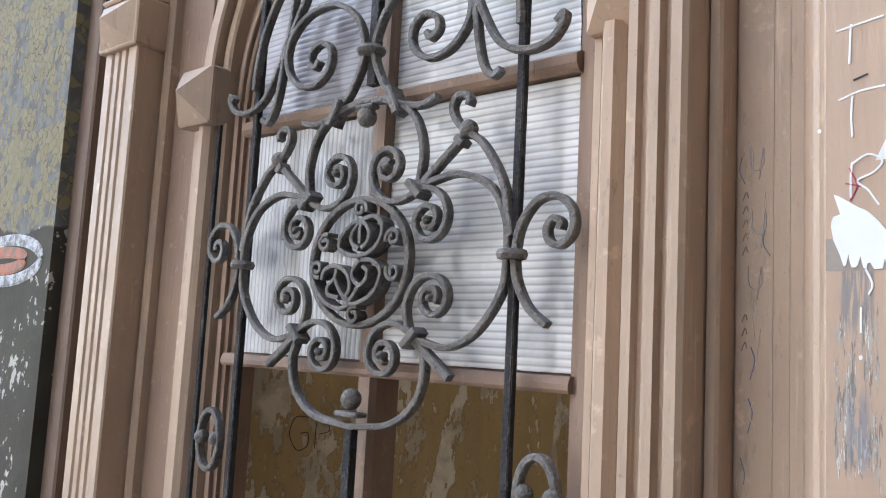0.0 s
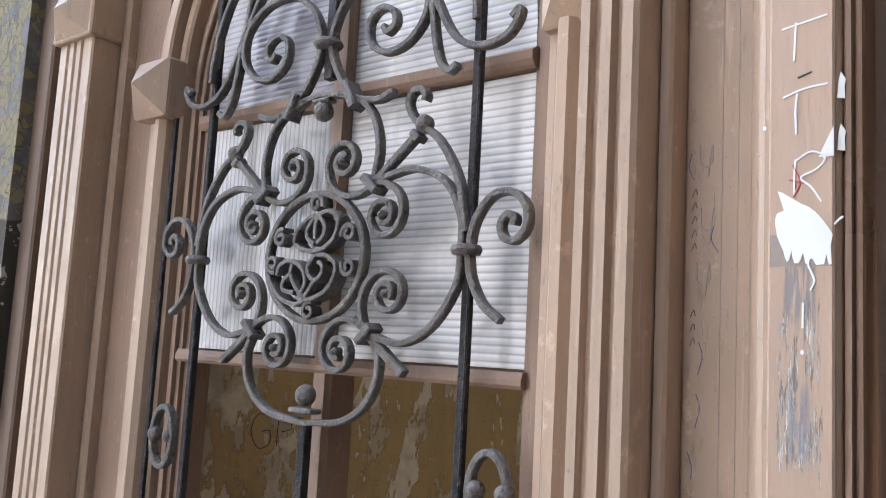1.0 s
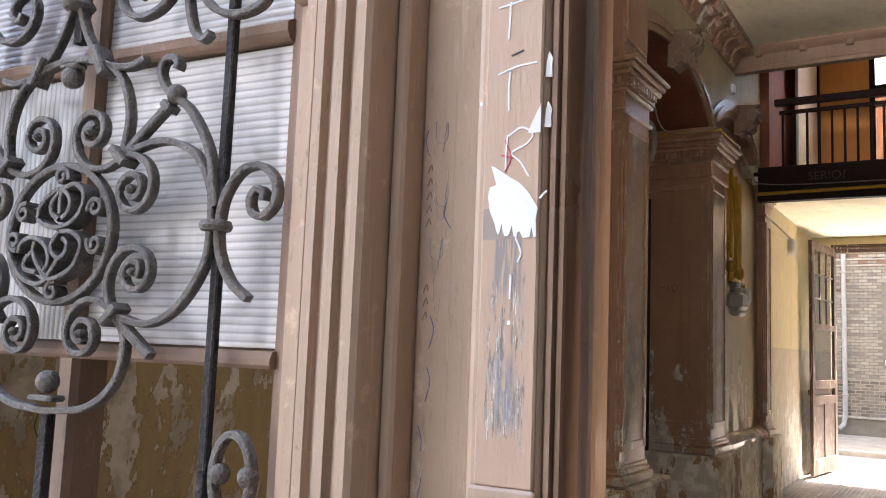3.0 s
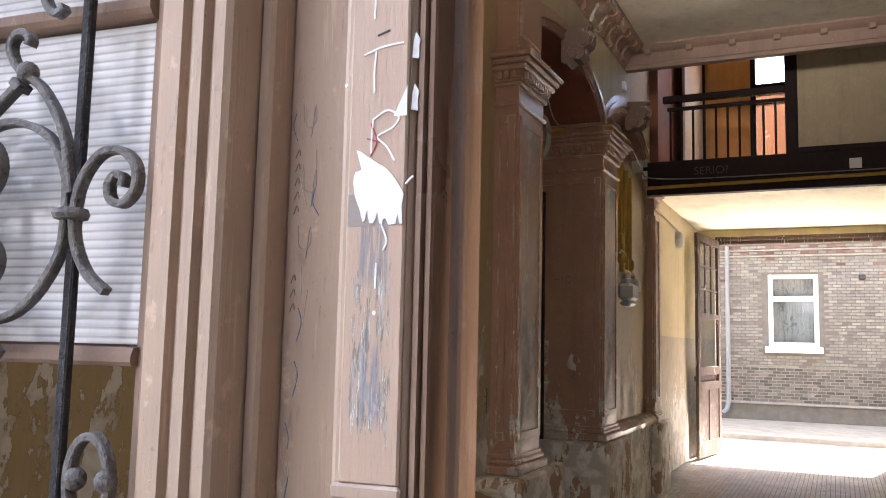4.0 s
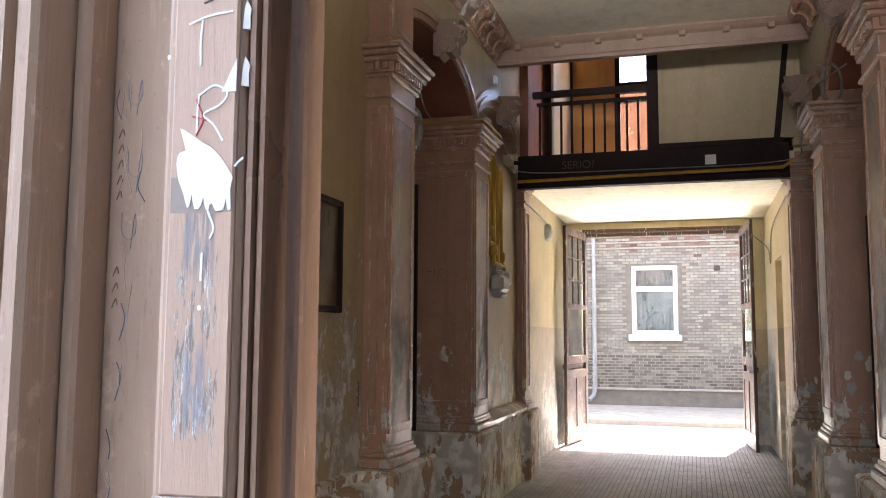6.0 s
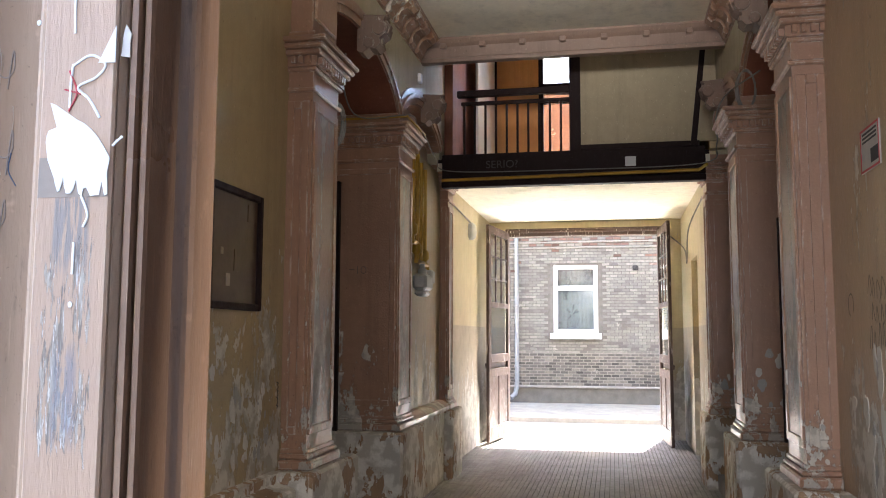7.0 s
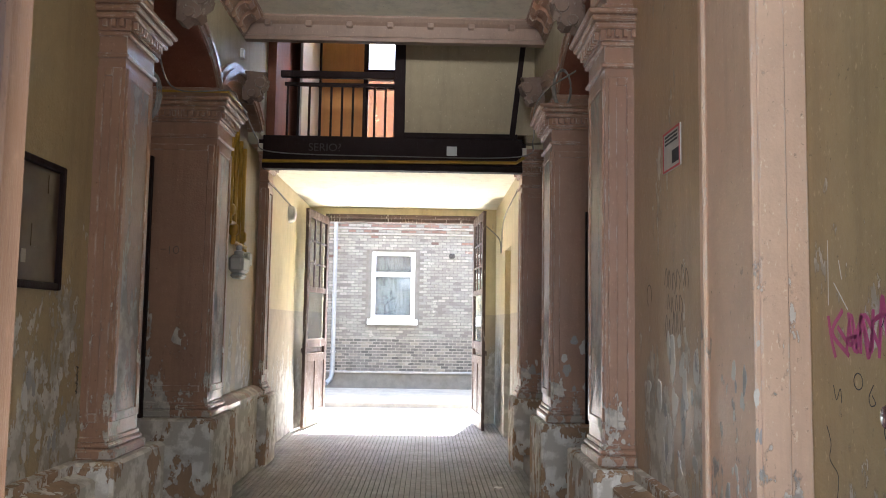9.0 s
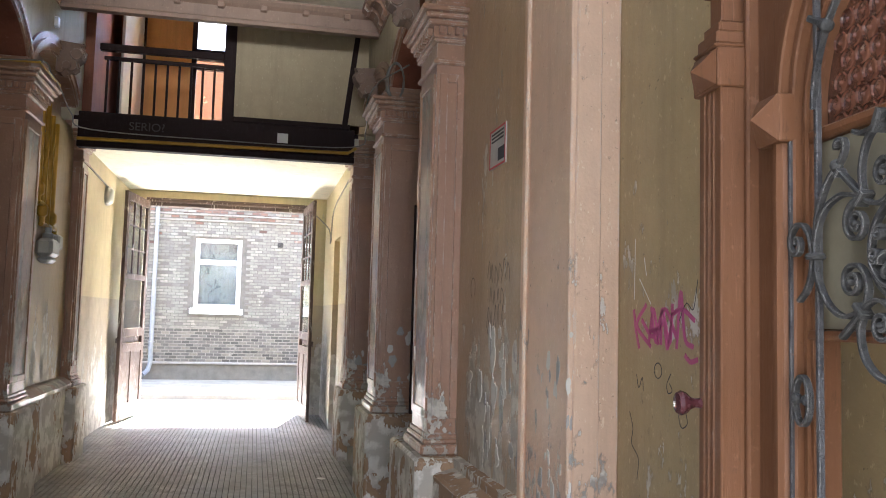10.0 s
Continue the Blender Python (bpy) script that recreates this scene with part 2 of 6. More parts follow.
def iron_mat(name, dark, pale, spec=0.25):
    n = Nodes(name)
    c = n.mix(n.ramp(n.noise(20, 6, 0.7), 0.35, 0.68), dark, pale)
    c = n.mix(n.ramp(n.noise(90, 4, 0.7), 0.55, 0.68, 0, 0.7), c, (0.045, 0.042, 0.042))
    c = n.mix(n.ramp(n.noise(45, 5, 0.7), 0.66, 0.70, 0, 0.6), c, (0.13, 0.075, 0.05))
    c = n.mix(n.math("MULTIPLY", n.worn_edge(0.0015), n.ramp(n.noise(30, 5, 0.7), 0.42, 0.62, 0, 0.8)), c, (0.30, 0.28, 0.26))
    n.bump(n.math("ADD", n.noise(60, 5, 0.7), n.noise(240, 3)), 0.9, 0.003)
    return n.done(c, n.ramp(n.noise(35, 4), 0.3, 0.7, 0.45, 0.7), 0.0, spec)


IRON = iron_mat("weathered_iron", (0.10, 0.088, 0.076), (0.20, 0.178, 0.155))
# a darker tone of the same iron, for the open leaf's grille
IRON_DARK = iron_mat("darker_iron", (0.018, 0.017, 0.016), (0.045, 0.042, 0.038), 0.08)
BLACKIRON = iron_mat("dark_iron", (0.028, 0.026, 0.026), (0.055, 0.051, 0.049), 0.12)
YELLOWPIPE = plain("yellow_pipe", (0.50, 0.29, 0.03), 0.42, 0.0, 0.3, 10)
WHITE = plain("white_paint", (0.80, 0.80, 0.78), 0.5, 0, 0.08)
METER = plain("grey_plastic", (0.45, 0.45, 0.42), 0.5, 0, 0.15)
STEEL = plain("galvanised_steel", (0.20, 0.20, 0.20), 0.6, 0.2, 0.2)
CABLE = plain("grey_cable", (0.23, 0.215, 0.19), 0.6, 0, 0.2)
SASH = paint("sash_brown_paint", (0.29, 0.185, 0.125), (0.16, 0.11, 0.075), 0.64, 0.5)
BOUNCEGREY = plain("bounce_grey", (0.095, 0.108, 0.135), 0.9, 0, 0.2, 2, 0.3)
PANEDULL = plain("dull_olive_pane", (0.14, 0.118, 0.075), 0.75, 0, 0.25, 6, 0.1)
JAMBWOOD = paint("jamb_brown_paint", (0.15, 0.095, 0.065), (0.10, 0.07, 0.05), 0.66, 0.55)
ORANGE = plaster("orange_plaster", (0.74, 0.36, 0.12), (0.68, 0.32, 0.10), (0.5, 0.4, 0.3), (0.4, 0.3, 0.2), 0.8)
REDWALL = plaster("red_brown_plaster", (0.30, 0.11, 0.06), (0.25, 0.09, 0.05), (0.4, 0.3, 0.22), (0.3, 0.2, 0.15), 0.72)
SPANDREL = plaster("cream_wall_plaster", (0.52, 0.46, 0.32), (0.47, 0.41, 0.28), (0.55, 0.51, 0.44), (0.4, 0.36, 0.3), 0.66, (0, 0), 0.8)
OLIVE = plaster("olive_plaster", (0.44, 0.355, 0.225), (0.40, 0.32, 0.20), (0.4, 0.36, 0.3), (0.3, 0.26, 0.2), 0.8)
STONE = plain("stone_step", (0.25, 0.23, 0.21), 0.7, 0, 0.3, 5, 0.4)
ASPHALT = plain("asphalt", (0.10, 0.10, 0.098), 0.9, 0, 0.3, 3, 0.5)
PATHM = plain("yard_path_concrete", (0.28, 0.232, 0.168), 0.9, 0, 0.4, 2.5, 0.4)
YARD = plain("yard_concrete", (0.58, 0.56, 0.51), 0.85, 0, 0.3, 1.2, 0.4)
PAPER = plain("white_paper", (0.75, 0.74, 0.70), 0.8, 0, 0.06)
BLACK = plain("black_marker", (0.03, 0.03, 0.035), 0.6, 0, 0.1)
GREYPAINT = plain("grey_under_paint", (0.36, 0.30, 0.25), 0.7, 0, 0.3)
BLUEPAINT = plain("blue_under_paint", (0.12, 0.17, 0.28), 0.7, 0, 0.3)
MAGENTA = plain("magenta_spray", (0.48, 0.08, 0.22), 0.5, 0, 0.15)
REDINK = plain("red_ink", (0.50, 0.05, 0.06), 0.5, 0, 0.1)
KNOB = plain("dark_red_enamel", (0.055, 0.016, 0.018), 0.25, 0.0, 0.2)
BOARDM = plain("dark_board", (0.085, 0.045, 0.028), 0.35, 0, 0.35, 4)


def wall_paint_cracked():
    """Old yellow paint crazed into small flakes, many of them gone; dark grey base coat below."""
    n = Nodes("cracked_yellow_green_paint")
    nz = n.t.nodes.new("ShaderNodeTexNoise")
    nz.inputs["Scale"].default_value, nz.inputs["Detail"].default_value = 45.0, 4.0
    n.t.links.new(n.co, nz.inputs["Vector"])
    sc = n.t.nodes.new("ShaderNodeVectorMath")
    sc.operation = "MULTIPLY_ADD"
    n.t.links.new(nz.outputs["Color"], sc.inputs[0])
    sc.inputs[1].default_value = (0.022, 0.022, 0.022)
    n.t.links.new(n.co, sc.inputs[2])
    warped = sc.outputs[0]
    crack = n.ramp(n.voronoi(48, "DISTANCE_TO_EDGE", warped), 0.015, 0.05, 1, 0)
    vc = n.t.nodes.new("ShaderNodeTexVoronoi")
    vc.inputs["Scale"].default_value = 48.0
    n.t.links.new(warped, vc.inputs["Vector"])
    sp = n.t.nodes.new("ShaderNodeSeparateColor")
    n.t.links.new(vc.outputs["Color"], sp.inputs[0])
    gone = n.ramp(n.math("ADD", n.math("MULTIPLY", sp.outputs[0], 0.35), n.noise(6, 5, 0.6)), 0.735, 0.74)
    c = n.mix(n.ramp(n.noise(2, 4), 0.3, 0.7), (0.225, 0.19, 0.105), (0.19, 0.16, 0.09))
    c = n.mix(n.math("MULTIPLY", sp.outputs[1], 0.35), c, (0.27, 0.24, 0.15))
    c = n.mix(n.math("MULTIPLY", crack, n.ramp(n.noise(9, 4), 0.38, 0.55, 0.15, 0.9)), c, (0.075, 0.068, 0.055))
    c = n.mix(gone, c, n.mix(n.ramp(n.noise(28, 5), 0.4, 0.6), (0.17, 0.165, 0.155), (0.115, 0.11, 0.098)))
    low = n.ramp(n.math("ADD", n.axis(2), n.math("MULTIPLY", n.noise(6, 4), 0.08)), 1.90, 1.905, 1, 0)
    g = n.mix(n.ramp(n.noise(5, 6, 0.7), 0.35, 0.7), (0.040, 0.037, 0.027), (0.062, 0.056, 0.042))
    g = n.mix(n.ramp(n.noise(60, 4, 0.7), 0.6, 0.7, 0, 0.5), g, (0.045, 0.04, 0.03))
    g = n.mix(n.ramp(n.math("ADD", n.math("MULTIPLY", n.noise(42, 4, 0.6), 0.6), n.math("MULTIPLY", n.noise(5, 3), 0.4)), 0.605, 0.615), g, (0.40, 0.38, 0.33))
    up = n.math("SUBTRACT", 1.0, low)
    h = n.math("MULTIPLY", up, n.math("ADD", n.math("MULTIPLY", crack, -0.6), n.math("MULTIPLY", gone, -0.9)))
    n.bump(n.math("ADD", h, n.math("MULTIPLY", n.noise(70, 5), 0.35)), 0.7, 0.004)
    return n.done(n.mix(low, c, g), 0.8, spec=0.15)


STREETWALL = wall_paint_cracked()


def ribbed_plastic(name, axis, col, alpha):
    """Twin-wall plastic sheet: milky, glossy, with fine ribs along one way."""
    n = Nodes(name)
    w = n.t.nodes.new("ShaderNodeTexWave")
    w.bands_direction = axis
    n.t.links.new(n.co, w.inputs["Vector"])
    w.inputs["Scale"].default_value = 35.0
    w.inputs["Distortion"].default_value = 0.25
    w.inputs["Detail"].default_value = 1.0
    # darker blotches at random, in two sizes
    blotch = n.ramp(n.noise(7, 5, 0.6), 0.35, 0.75)
    c = n.mix(blotch, col, tuple(0.72 * x for x in col))
    c = n.mix(n.ramp(n.noise(16, 5, 0.6, n.scaled(1, 1, 0.5), 1.0), 0.48, 0.62, 0, 0.45), c, tuple(0.6 * x for x in col))
    c = n.mix(n.ramp(w.outputs["Fac"], 0.0, 0.35, 0.75, 0), c, tuple(0.42 * x for x in col))
    n.bump(n.math("ADD", n.math("MULTIPLY", w.outputs["Fac"], 0.6), n.noise(6, 3)), 0.30, 0.006)
    n.put(n.b.inputs["Coat Weight"], 1.0)
    n.put(n.b.inputs["Coat Roughness"], 0.06)
    n.put(n.b.inputs["Transmission Weight"], alpha)
    n.put(n.b.inputs["IOR"], 1.45)
    return n.done(c, 0.22)


SHEET_V = ribbed_plastic("vertical_ribbed_plastic", "X", (0.64, 0.63, 0.61), 0.2)
SHEET_H = ribbed_plastic("horizontal_ribbed_plastic", "Z", (0.83, 0.82, 0.79), 0.15)
SHEET_TOP = ribbed_plastic("grey_ribbed_plastic", "Z", (0.44, 0.42, 0.45), 0.35)


def pane_mat(name, col, rough=0.05):
    n = Nodes(name)
    n.put(n.b.inputs["Transmission Weight"], 1.0)
    n.bump(n.noise(3, 2), 0.05, 0.01)
    return n.done(col, rough)


GLASS = pane_mat("window_glass", (0.75, 0.78, 0.78), 0.02)


def bullseye_mat():
    n = Nodes("bullseye_glass")
    d = n.noise(30, 3)
    n.bump(d, 0.4, 0.004)
    n.put(n.b.inputs["Transmission Weight"], 0.25)
    return n.done(n.mix(n.ramp(d, 0.3, 0.7), (0.075, 0.026, 0.015), (0.13, 0.055, 0.032)), 0.25)


BULLSEYE = bullseye_mat()


def brick_mat(name, joined, dark, pale, spot):
    """Old bricks: each its own shade, some pale, soot and lime over them."""
    n = Nodes(name)
    r = n.island() if joined else n.random()
    c = n.mix(r, dark, pale)
    c = n.mix(n.ramp(n.math("FRACT", n.math("MULTIPLY", r, 7.3)), 0.74, 0.86), c, spot)
    c = n.mix(n.ramp(n.math("FRACT", n.math("MULTIPLY", r, 13.7)), 0.88, 0.94, 0, 0.7), c, tuple(0.6 * x for x in dark))
    wco = n.t.nodes.new("ShaderNodeNewGeometry").outputs["Position"]
    c = n.mix(n.ramp(n.noise(14, 5, 0.65, wco), 0.42, 0.66, 0, 0.35), c, tuple(0.6 * x for x in dark))
    c = n.mix(n.ramp(n.noise(0.9, 5, 0.6, wco), 0.50, 0.66, 0, 0.35), c, tuple(0.55 * x for x in dark))
    c = n.mix(n.ramp(n.noise(3.1, 5, 0.65, wco), 0.64, 0.70, 0, 0.6), c, (0.33, 0.31, 0.28))
    n.bump(n.noise(40, 4), 0.5, 0.01)
    return n.done(c, 0.9)


BRICK = brick_mat("old_brick", False, (0.140, 0.132, 0.120), (0.185, 0.175, 0.158), (0.208, 0.196, 0.177))
BRICKS = brick_mat("joined_brick", True, (0.140, 0.132, 0.120), (0.185, 0.175, 0.158), (0.208, 0.196, 0.177))
LOWBRICKS = brick_mat("joined_dark_brick", True, (0.065, 0.060, 0.056), (0.125, 0.116, 0.105), (0.17, 0.15, 0.13))
REDBRICK = brick_mat("joined_red_brick", True, (0.105, 0.064, 0.052), (0.165, 0.098, 0.078), (0.20, 0.18, 0.16))
MORTAR = plain("mortar", (0.118, 0.110, 0.098), 0.95, 0, 0.3, 6, 0.5)
LIME = plain("lime_mortar", (0.24, 0.225, 0.20), 0.95, 0, 0.4, 5, 0.5)


def tile_mat(joined):
    n = Nodes("joined_floor_tile" if joined else "floor_tile")
    r = n.island() if joined else n.random()
    c = n.mix(r, (0.29, 0.27, 0.245), (0.39, 0.365, 0.33))
    c = n.mix(n.ramp(n.noise(1.5, 5), 0.4, 0.7, 0, 0.5), c, (0.17, 0.155, 0.14))
    n.bump(n.noise(50, 3), 0.3, 0.004)
    return n.done(c, n.ramp(n.noise(4, 4), 0.3, 0.7, 0.35, 0.6))


TILE, TILES = tile_mat(False), tile_mat(True)

# ---- mesh helpers ----


class Shape:
    """Collects vertices and faces of one mesh."""

    def __init__(self):
        self.v, self.f = [], []

    def add(self, v, f):
        k = len(self.v)
        self.v += [tuple(p) for p in v]
        self.f += [tuple(i + k for i in q) for q in f]
        return self

    def box(self, x0, x1, y0, y1, z0, z1, c=0.0):
        """A box, with its upright and level edges chamfered by c."""
        if c <= 0:
            v = [(x, y, z) for z in (z0, z1) for x, y in ((x0, y0), (x1, y0), (x1, y1), (x0, y1))]
            return self.add(v, [(3, 2, 1, 0), (4, 5, 6, 7), (0, 1, 5, 4), (1, 2, 6, 5), (2, 3, 7, 6), (3, 0, 4, 7)])
        rings = []
        for z, k in ((z0, c), (z0 + c, 0), (z1 - c, 0), (z1, c)):
            a, b, e, g = x0 + k, x1 - k, y0 + k, y1 - k
            q = c if k == 0 else c * 0.5
            rings.append([(a + q, e, z), (b - q, e, z), (b, e + q, z), (b, g - q, z), (b - q, g, z), (a + q, g, z), (a, g - q, z), (a, e + q, z)])
        v = [p for r in rings for p in r]
        f = [tuple(range(7, -1, -1)), tuple(range(24, 32))]
        for r in range(3):
            f += [(r * 8 + i, r * 8 + (i + 1) % 8, r * 8 + 8 + (i + 1) % 8, r * 8 + 8 + i) for i in range(8)]
        return self.add(v, f)

    def prism(self, pts, lo, hi, axis="z"):
        """A closed outline swept straight along an axis; the outline's two numbers are the other two axes in order."""
        n = len(pts)
        put = {"z": lambda a, b, h: (a, b, h), "y": lambda a, b, h: (a, h, b), "x": lambda a, b, h: (h, a, b)}[axis]
        v = [put(a, b, h) for h in (lo, hi) for a, b in pts]
        return self.add(v, [tuple(range(n - 1, -1, -1)), tuple(range(n, 2 * n))] + [(i, (i + 1) % n, n + (i + 1) % n, n + i) for i in range(n)])

    def tube(self, pts, r, seg=8, closed=False):
        """A round rod along points in space."""
        pts = [Vector(p) for p in pts]
        n, rings = len(pts), []
        for i, p in enumerate(pts):
            a = pts[(i - 1) % n] if closed or i else p
            b = pts[(i + 1) % n] if closed or i < n - 1 else p
            t = (b - a).normalized()
            side = t.cross(Vector((0, 0, 1)))
            side = side.normalized() if side.length > 1e-3 else Vector((1, 0, 0))
            up = side.cross(t)
            rr = r[i] if isinstance(r, (list, tuple)) else r
            rings.append([p + rr * (side * math.cos(2 * math.pi * k / seg) + up * math.sin(2 * math.pi * k / seg)) for k in range(seg)])
        f = []
        for i in range(n if closed else n - 1):
            j = (i + 1) % n
            f += [(i * seg + k, i * seg + (k + 1) % seg, j * seg + (k + 1) % seg, j * seg + k) for k in range(seg)]
        if not closed:
            f += [tuple(range(seg - 1, -1, -1)), tuple((n - 1) * seg + k for k in range(seg))]
        return self.add([q for r_ in rings for q in r_], f)

    def band(self, pts, half, d0, d1, c=0.0):
        """A flat bar bent in the x-z plane: half thickness in the plane, depth from d0 to d1 along y. half may be a list."""
        P = [Vector((p[0], p[1])) for p in pts]
        n, v = len(P), []
        for i, p in enumerate(P):
            t = P[min(i + 1, n - 1)] - P[max(i - 1, 0)]
            t = t.normalized() if t.length > 1e-9 else Vector((1, 0))
            s = Vector((-t.y, t.x))
            h = half[i] if isinstance(half, (list, tuple)) else half
            k = h * 0.35
            for o, d in ((-h, d0 + k), (-h + k, d0), (h - k, d0), (h, d0 + k), (h, d1), (-h, d1)):
                q = p + s * o
                v.append((q.x, d, q.y))
        f = [(5, 4, 3, 2, 1, 0), tuple(6 * (n - 1) + k for k in range(6))]
        for i in range(n - 1):
            f += [(6 * i + k, 6 * i + (k + 1) % 6, 6 * i + 6 + (k + 1) % 6, 6 * i + 6 + k) for k in range(6)]
        return self.add(v, f)

    def ball(self, c, r, rings=8, seg=12, sz=1.0):
        v, f = [], []
        for i in range(rings + 1):
            a = math.pi * i / rings
            for k in range(seg):
                b = 2 * math.pi * k / seg
                v.append((c[0] + r * math.sin(a) * math.cos(b), c[1] + r * math.sin(a) * math.sin(b), c[2] + sz * r * math.cos(a)))
        for i in range(rings):
            f += [(i * seg + k, i * seg + (k + 1) % seg, (i + 1) * seg + (k + 1) % seg, (i + 1) * seg + k) for k in range(seg)]
        return self.add(v, f)

    def lathe(self, c, prof, seg=16, axis="z"):
        """Turned body: prof is (radius, along) pairs."""
        v, f = [], []
        for r, h in prof:
            for k in range(seg):
                a = 2 * math.pi * k / seg
                p, q = r * math.cos(a), r * math.sin(a)
                v.append({"z": (c[0] + p, c[1] + q, c[2] + h), "y": (c[0] + p, c[1] + h, c[2] + q), "x": (c[0] + h, c[1] + p, c[2] + q)}[axis])
        m = len(prof)
        for i in range(m - 1):
            f += [(i * seg + k, i * seg + (k + 1) % seg, (i + 1) * seg + (k + 1) % seg, (i + 1) * seg + k) for k in range(seg)]
        f += [tuple(range(seg)), tuple((m - 1) * seg + k for k in range(seg))]
        return self.add(v, f)


def mesh(name, shape, mat, smooth=False):
    me = bpy.data.meshes.new(name)
    me.from_pydata(shape.v, [], shape.f)
    bm = bmesh.new()
    bm.from_mesh(me)
    bmesh.ops.recalc_face_normals(bm, faces=bm.faces)
    bm.to_mesh(me)
    bm.free()
    me.materials.append(mat)
    if smooth:
        for p in me.polygons:
            p.use_smooth = True
        me.set_sharp_from_angle(angle=radians(40))
    return me


def part(name, shape, mat, parent, label="", smooth=False):
    ob = new(name, mesh(name, shape, mat, smooth))
    ob.parent = parent
    return tagged(ob, label)


def thing(name, label, category, m=None, group="", kind=""):
    ob = new(name)
    if m is not None:
        ob.matrix_world = m
    return tagged(ob, label, category, group, kind)


def solid(name, shape, mat, label="", category="", kind="", m=None, smooth=False, group=""):
    ob = new(name, mesh(name, shape, mat, smooth))
    if m is not None:
        ob.matrix_world = m
    return tagged(ob, label, category, group, kind)


def arc(cx, cz, r, a0, a1, n=24, rz=None):
    return [(cx + r * math.cos(radians(a0 + (a1 - a0) * i / n)), cz + (rz or r) * math.sin(radians(a0 + (a1 - a0) * i / n))) for i in range(n + 1)]


def smooth_path(pts, n=10):
    """A smooth line through a few points (Catmull-Rom)."""
    P = [Vector(p) for p in pts]
    P = [2 * P[0] - P[1]] + P + [2 * P[-1] - P[-2]]
    out = []
    for i in range(1, len(P) - 2):
        a, b, c, d = P[i - 1:i + 3]
        for k in range(n):
            t = k / n
            out.append(0.5 * (2 * b + (c - a) * t + (2 * a - 5 * b + 4 * c - d) * t * t + (3 * b - 3 * c + d - a) * t ** 3))
    out.append(P[-2])
    return [tuple(p) for p in out]


def spiral(cx, cz, r0, r1, a0, turns, n=40):
    """From the outer end inwards; turns may be negative."""
    return [(cx + (r0 + (r1 - r0) * (i / n) ** 0.8) * math.cos(radians(a0 + 360 * turns * i / n)),
             cz + (r0 + (r1 - r0) * (i / n) ** 0.8) * math.sin(radians(a0 + 360 * turns * i / n))) for i in range(n + 1)]

# ---- the setting ----
LEFT, RIGHT = 2.11, -1.26            # side walls of the passage
V_LEFT, V_RIGHT = 2.31, -1.46        # side walls of the porch
PORCH0, PORCH1 = 1.38, 3.83
PIL = ((5.82, 6.34), (8.15, 8.70), (10.60, 10.92))   # near and far face of each pair of pilasters
IN_L, IN_R = 1.94, -1.08             # inner faces of the pilasters
CEIL_Z, LOW_Z = 4.95, 3.60
GATE_X = 15.0


def fence_of(x0, x1, y0, y1, z0, z1):
    return Shape().box(x0, x1, y0, y1, z0, z1)


# street, ground, far sides
solid("ground", Shape().box(-300, 300, -300, 300, -0.6, -0.05), YARD, "worn grey concrete ground", "ground", "structure")
solid("road", Shape().box(-9, -2.2, -60, 60, -0.05, -0.03), ASPHALT, "grey asphalt street", "road", "structure")
solid("pavement", Shape().box(-2.2, 1.0, -60, 60, -0.05, -0.012), STONE, "stone pavement before the entrance", "pavement", "structure")
# out-of-view block, added to darken the faces turned south
light_block = thing("south_light_block", "unseen dark block at the street, added to cut light from the south", "house", kind="structure")
part("wall", Shape().box(-14, 0.93, -16, -1.75, -0.05, 20), MORTAR, light_block)
# out-of-view block, sized and toned to bounce sun and hide some sky
op = thing("bounce_block", "unseen grey block across the street, added to close it and bounce light", "house", kind="structure")
part("wall", Shape().box(-16, -11, -2, 40, -0.05, 18), BOUNCEGREY, op)

# facade and the mass of the house above the passage
solid("wall_street_north", fence_of(0.94, PORCH0, 1.74, 14, -0.05, 3.3), STREETWALL, "street wall with cracked yellow paint over a grey base", "wall", "structure")
solid("wall_street_south", fence_of(0.94, PORCH0, -14, -1.10, -0.05, 3.3), STREETWALL, "street wall with cracked yellow paint", "wall", "structure")
# the opening between these two is unseen, made for the added ceiling lamp
solid("wall_street_mid_1", fence_of(0.94, PORCH0, 1.60, 14, 3.3, 4.8), STREETWALL, "street wall beside the unseen opening made for the ceiling fill", "wall", "structure")
solid("wall_street_mid_2", fence_of(0.94, PORCH0, -14, -1.0, 3.3, 4.8), STREETWALL, "street wall beside the unseen opening made for the ceiling fill", "wall", "structure")
solid("wall_street_upper", fence_of(0.94, PORCH0, -14, 14, 4.8, 9), STREETWALL, "upper street wall of the house", "wall", "structure")
solid("wall_house_north", fence_of(PORCH0, GATE_X + 0.35, 3.2, 14, -0.05, 9), CREAM, "closed side of the house", "wall", "structure")
solid("wall_house_south", fence_of(PORCH0, GATE_X + 0.35, -14, -3.2, -0.05, 9), CREAM, "closed side of the house", "wall", "structure")
solid("roof_slab", fence_of(0.94, 11.4, -3.2, 3.2, 8.7, 9), CEIL, "roof closing the house", "roof", "structure")

# porch walls
solid("wall_porch_north", fence_of(PORCH0, PORCH1, V_LEFT, 3.2, -0.05, 5.2), OCHRE, "ochre painted porch wall", "wall", "structure")
solid("wall_porch_south", fence_of(PORCH0, PORCH1, -3.2, V_RIGHT, -0.05, 5.2), OCHRE, "ochre painted porch wall with sprayed tags", "wall", "structure")
# passage walls up to the first pilasters
solid("wall_passage_north", fence_of(PORCH1, PIL[0][1], LEFT, 3.2, -0.05, 5.2), OCHRE, "ochre wall with flaking paint", "wall", "structure")
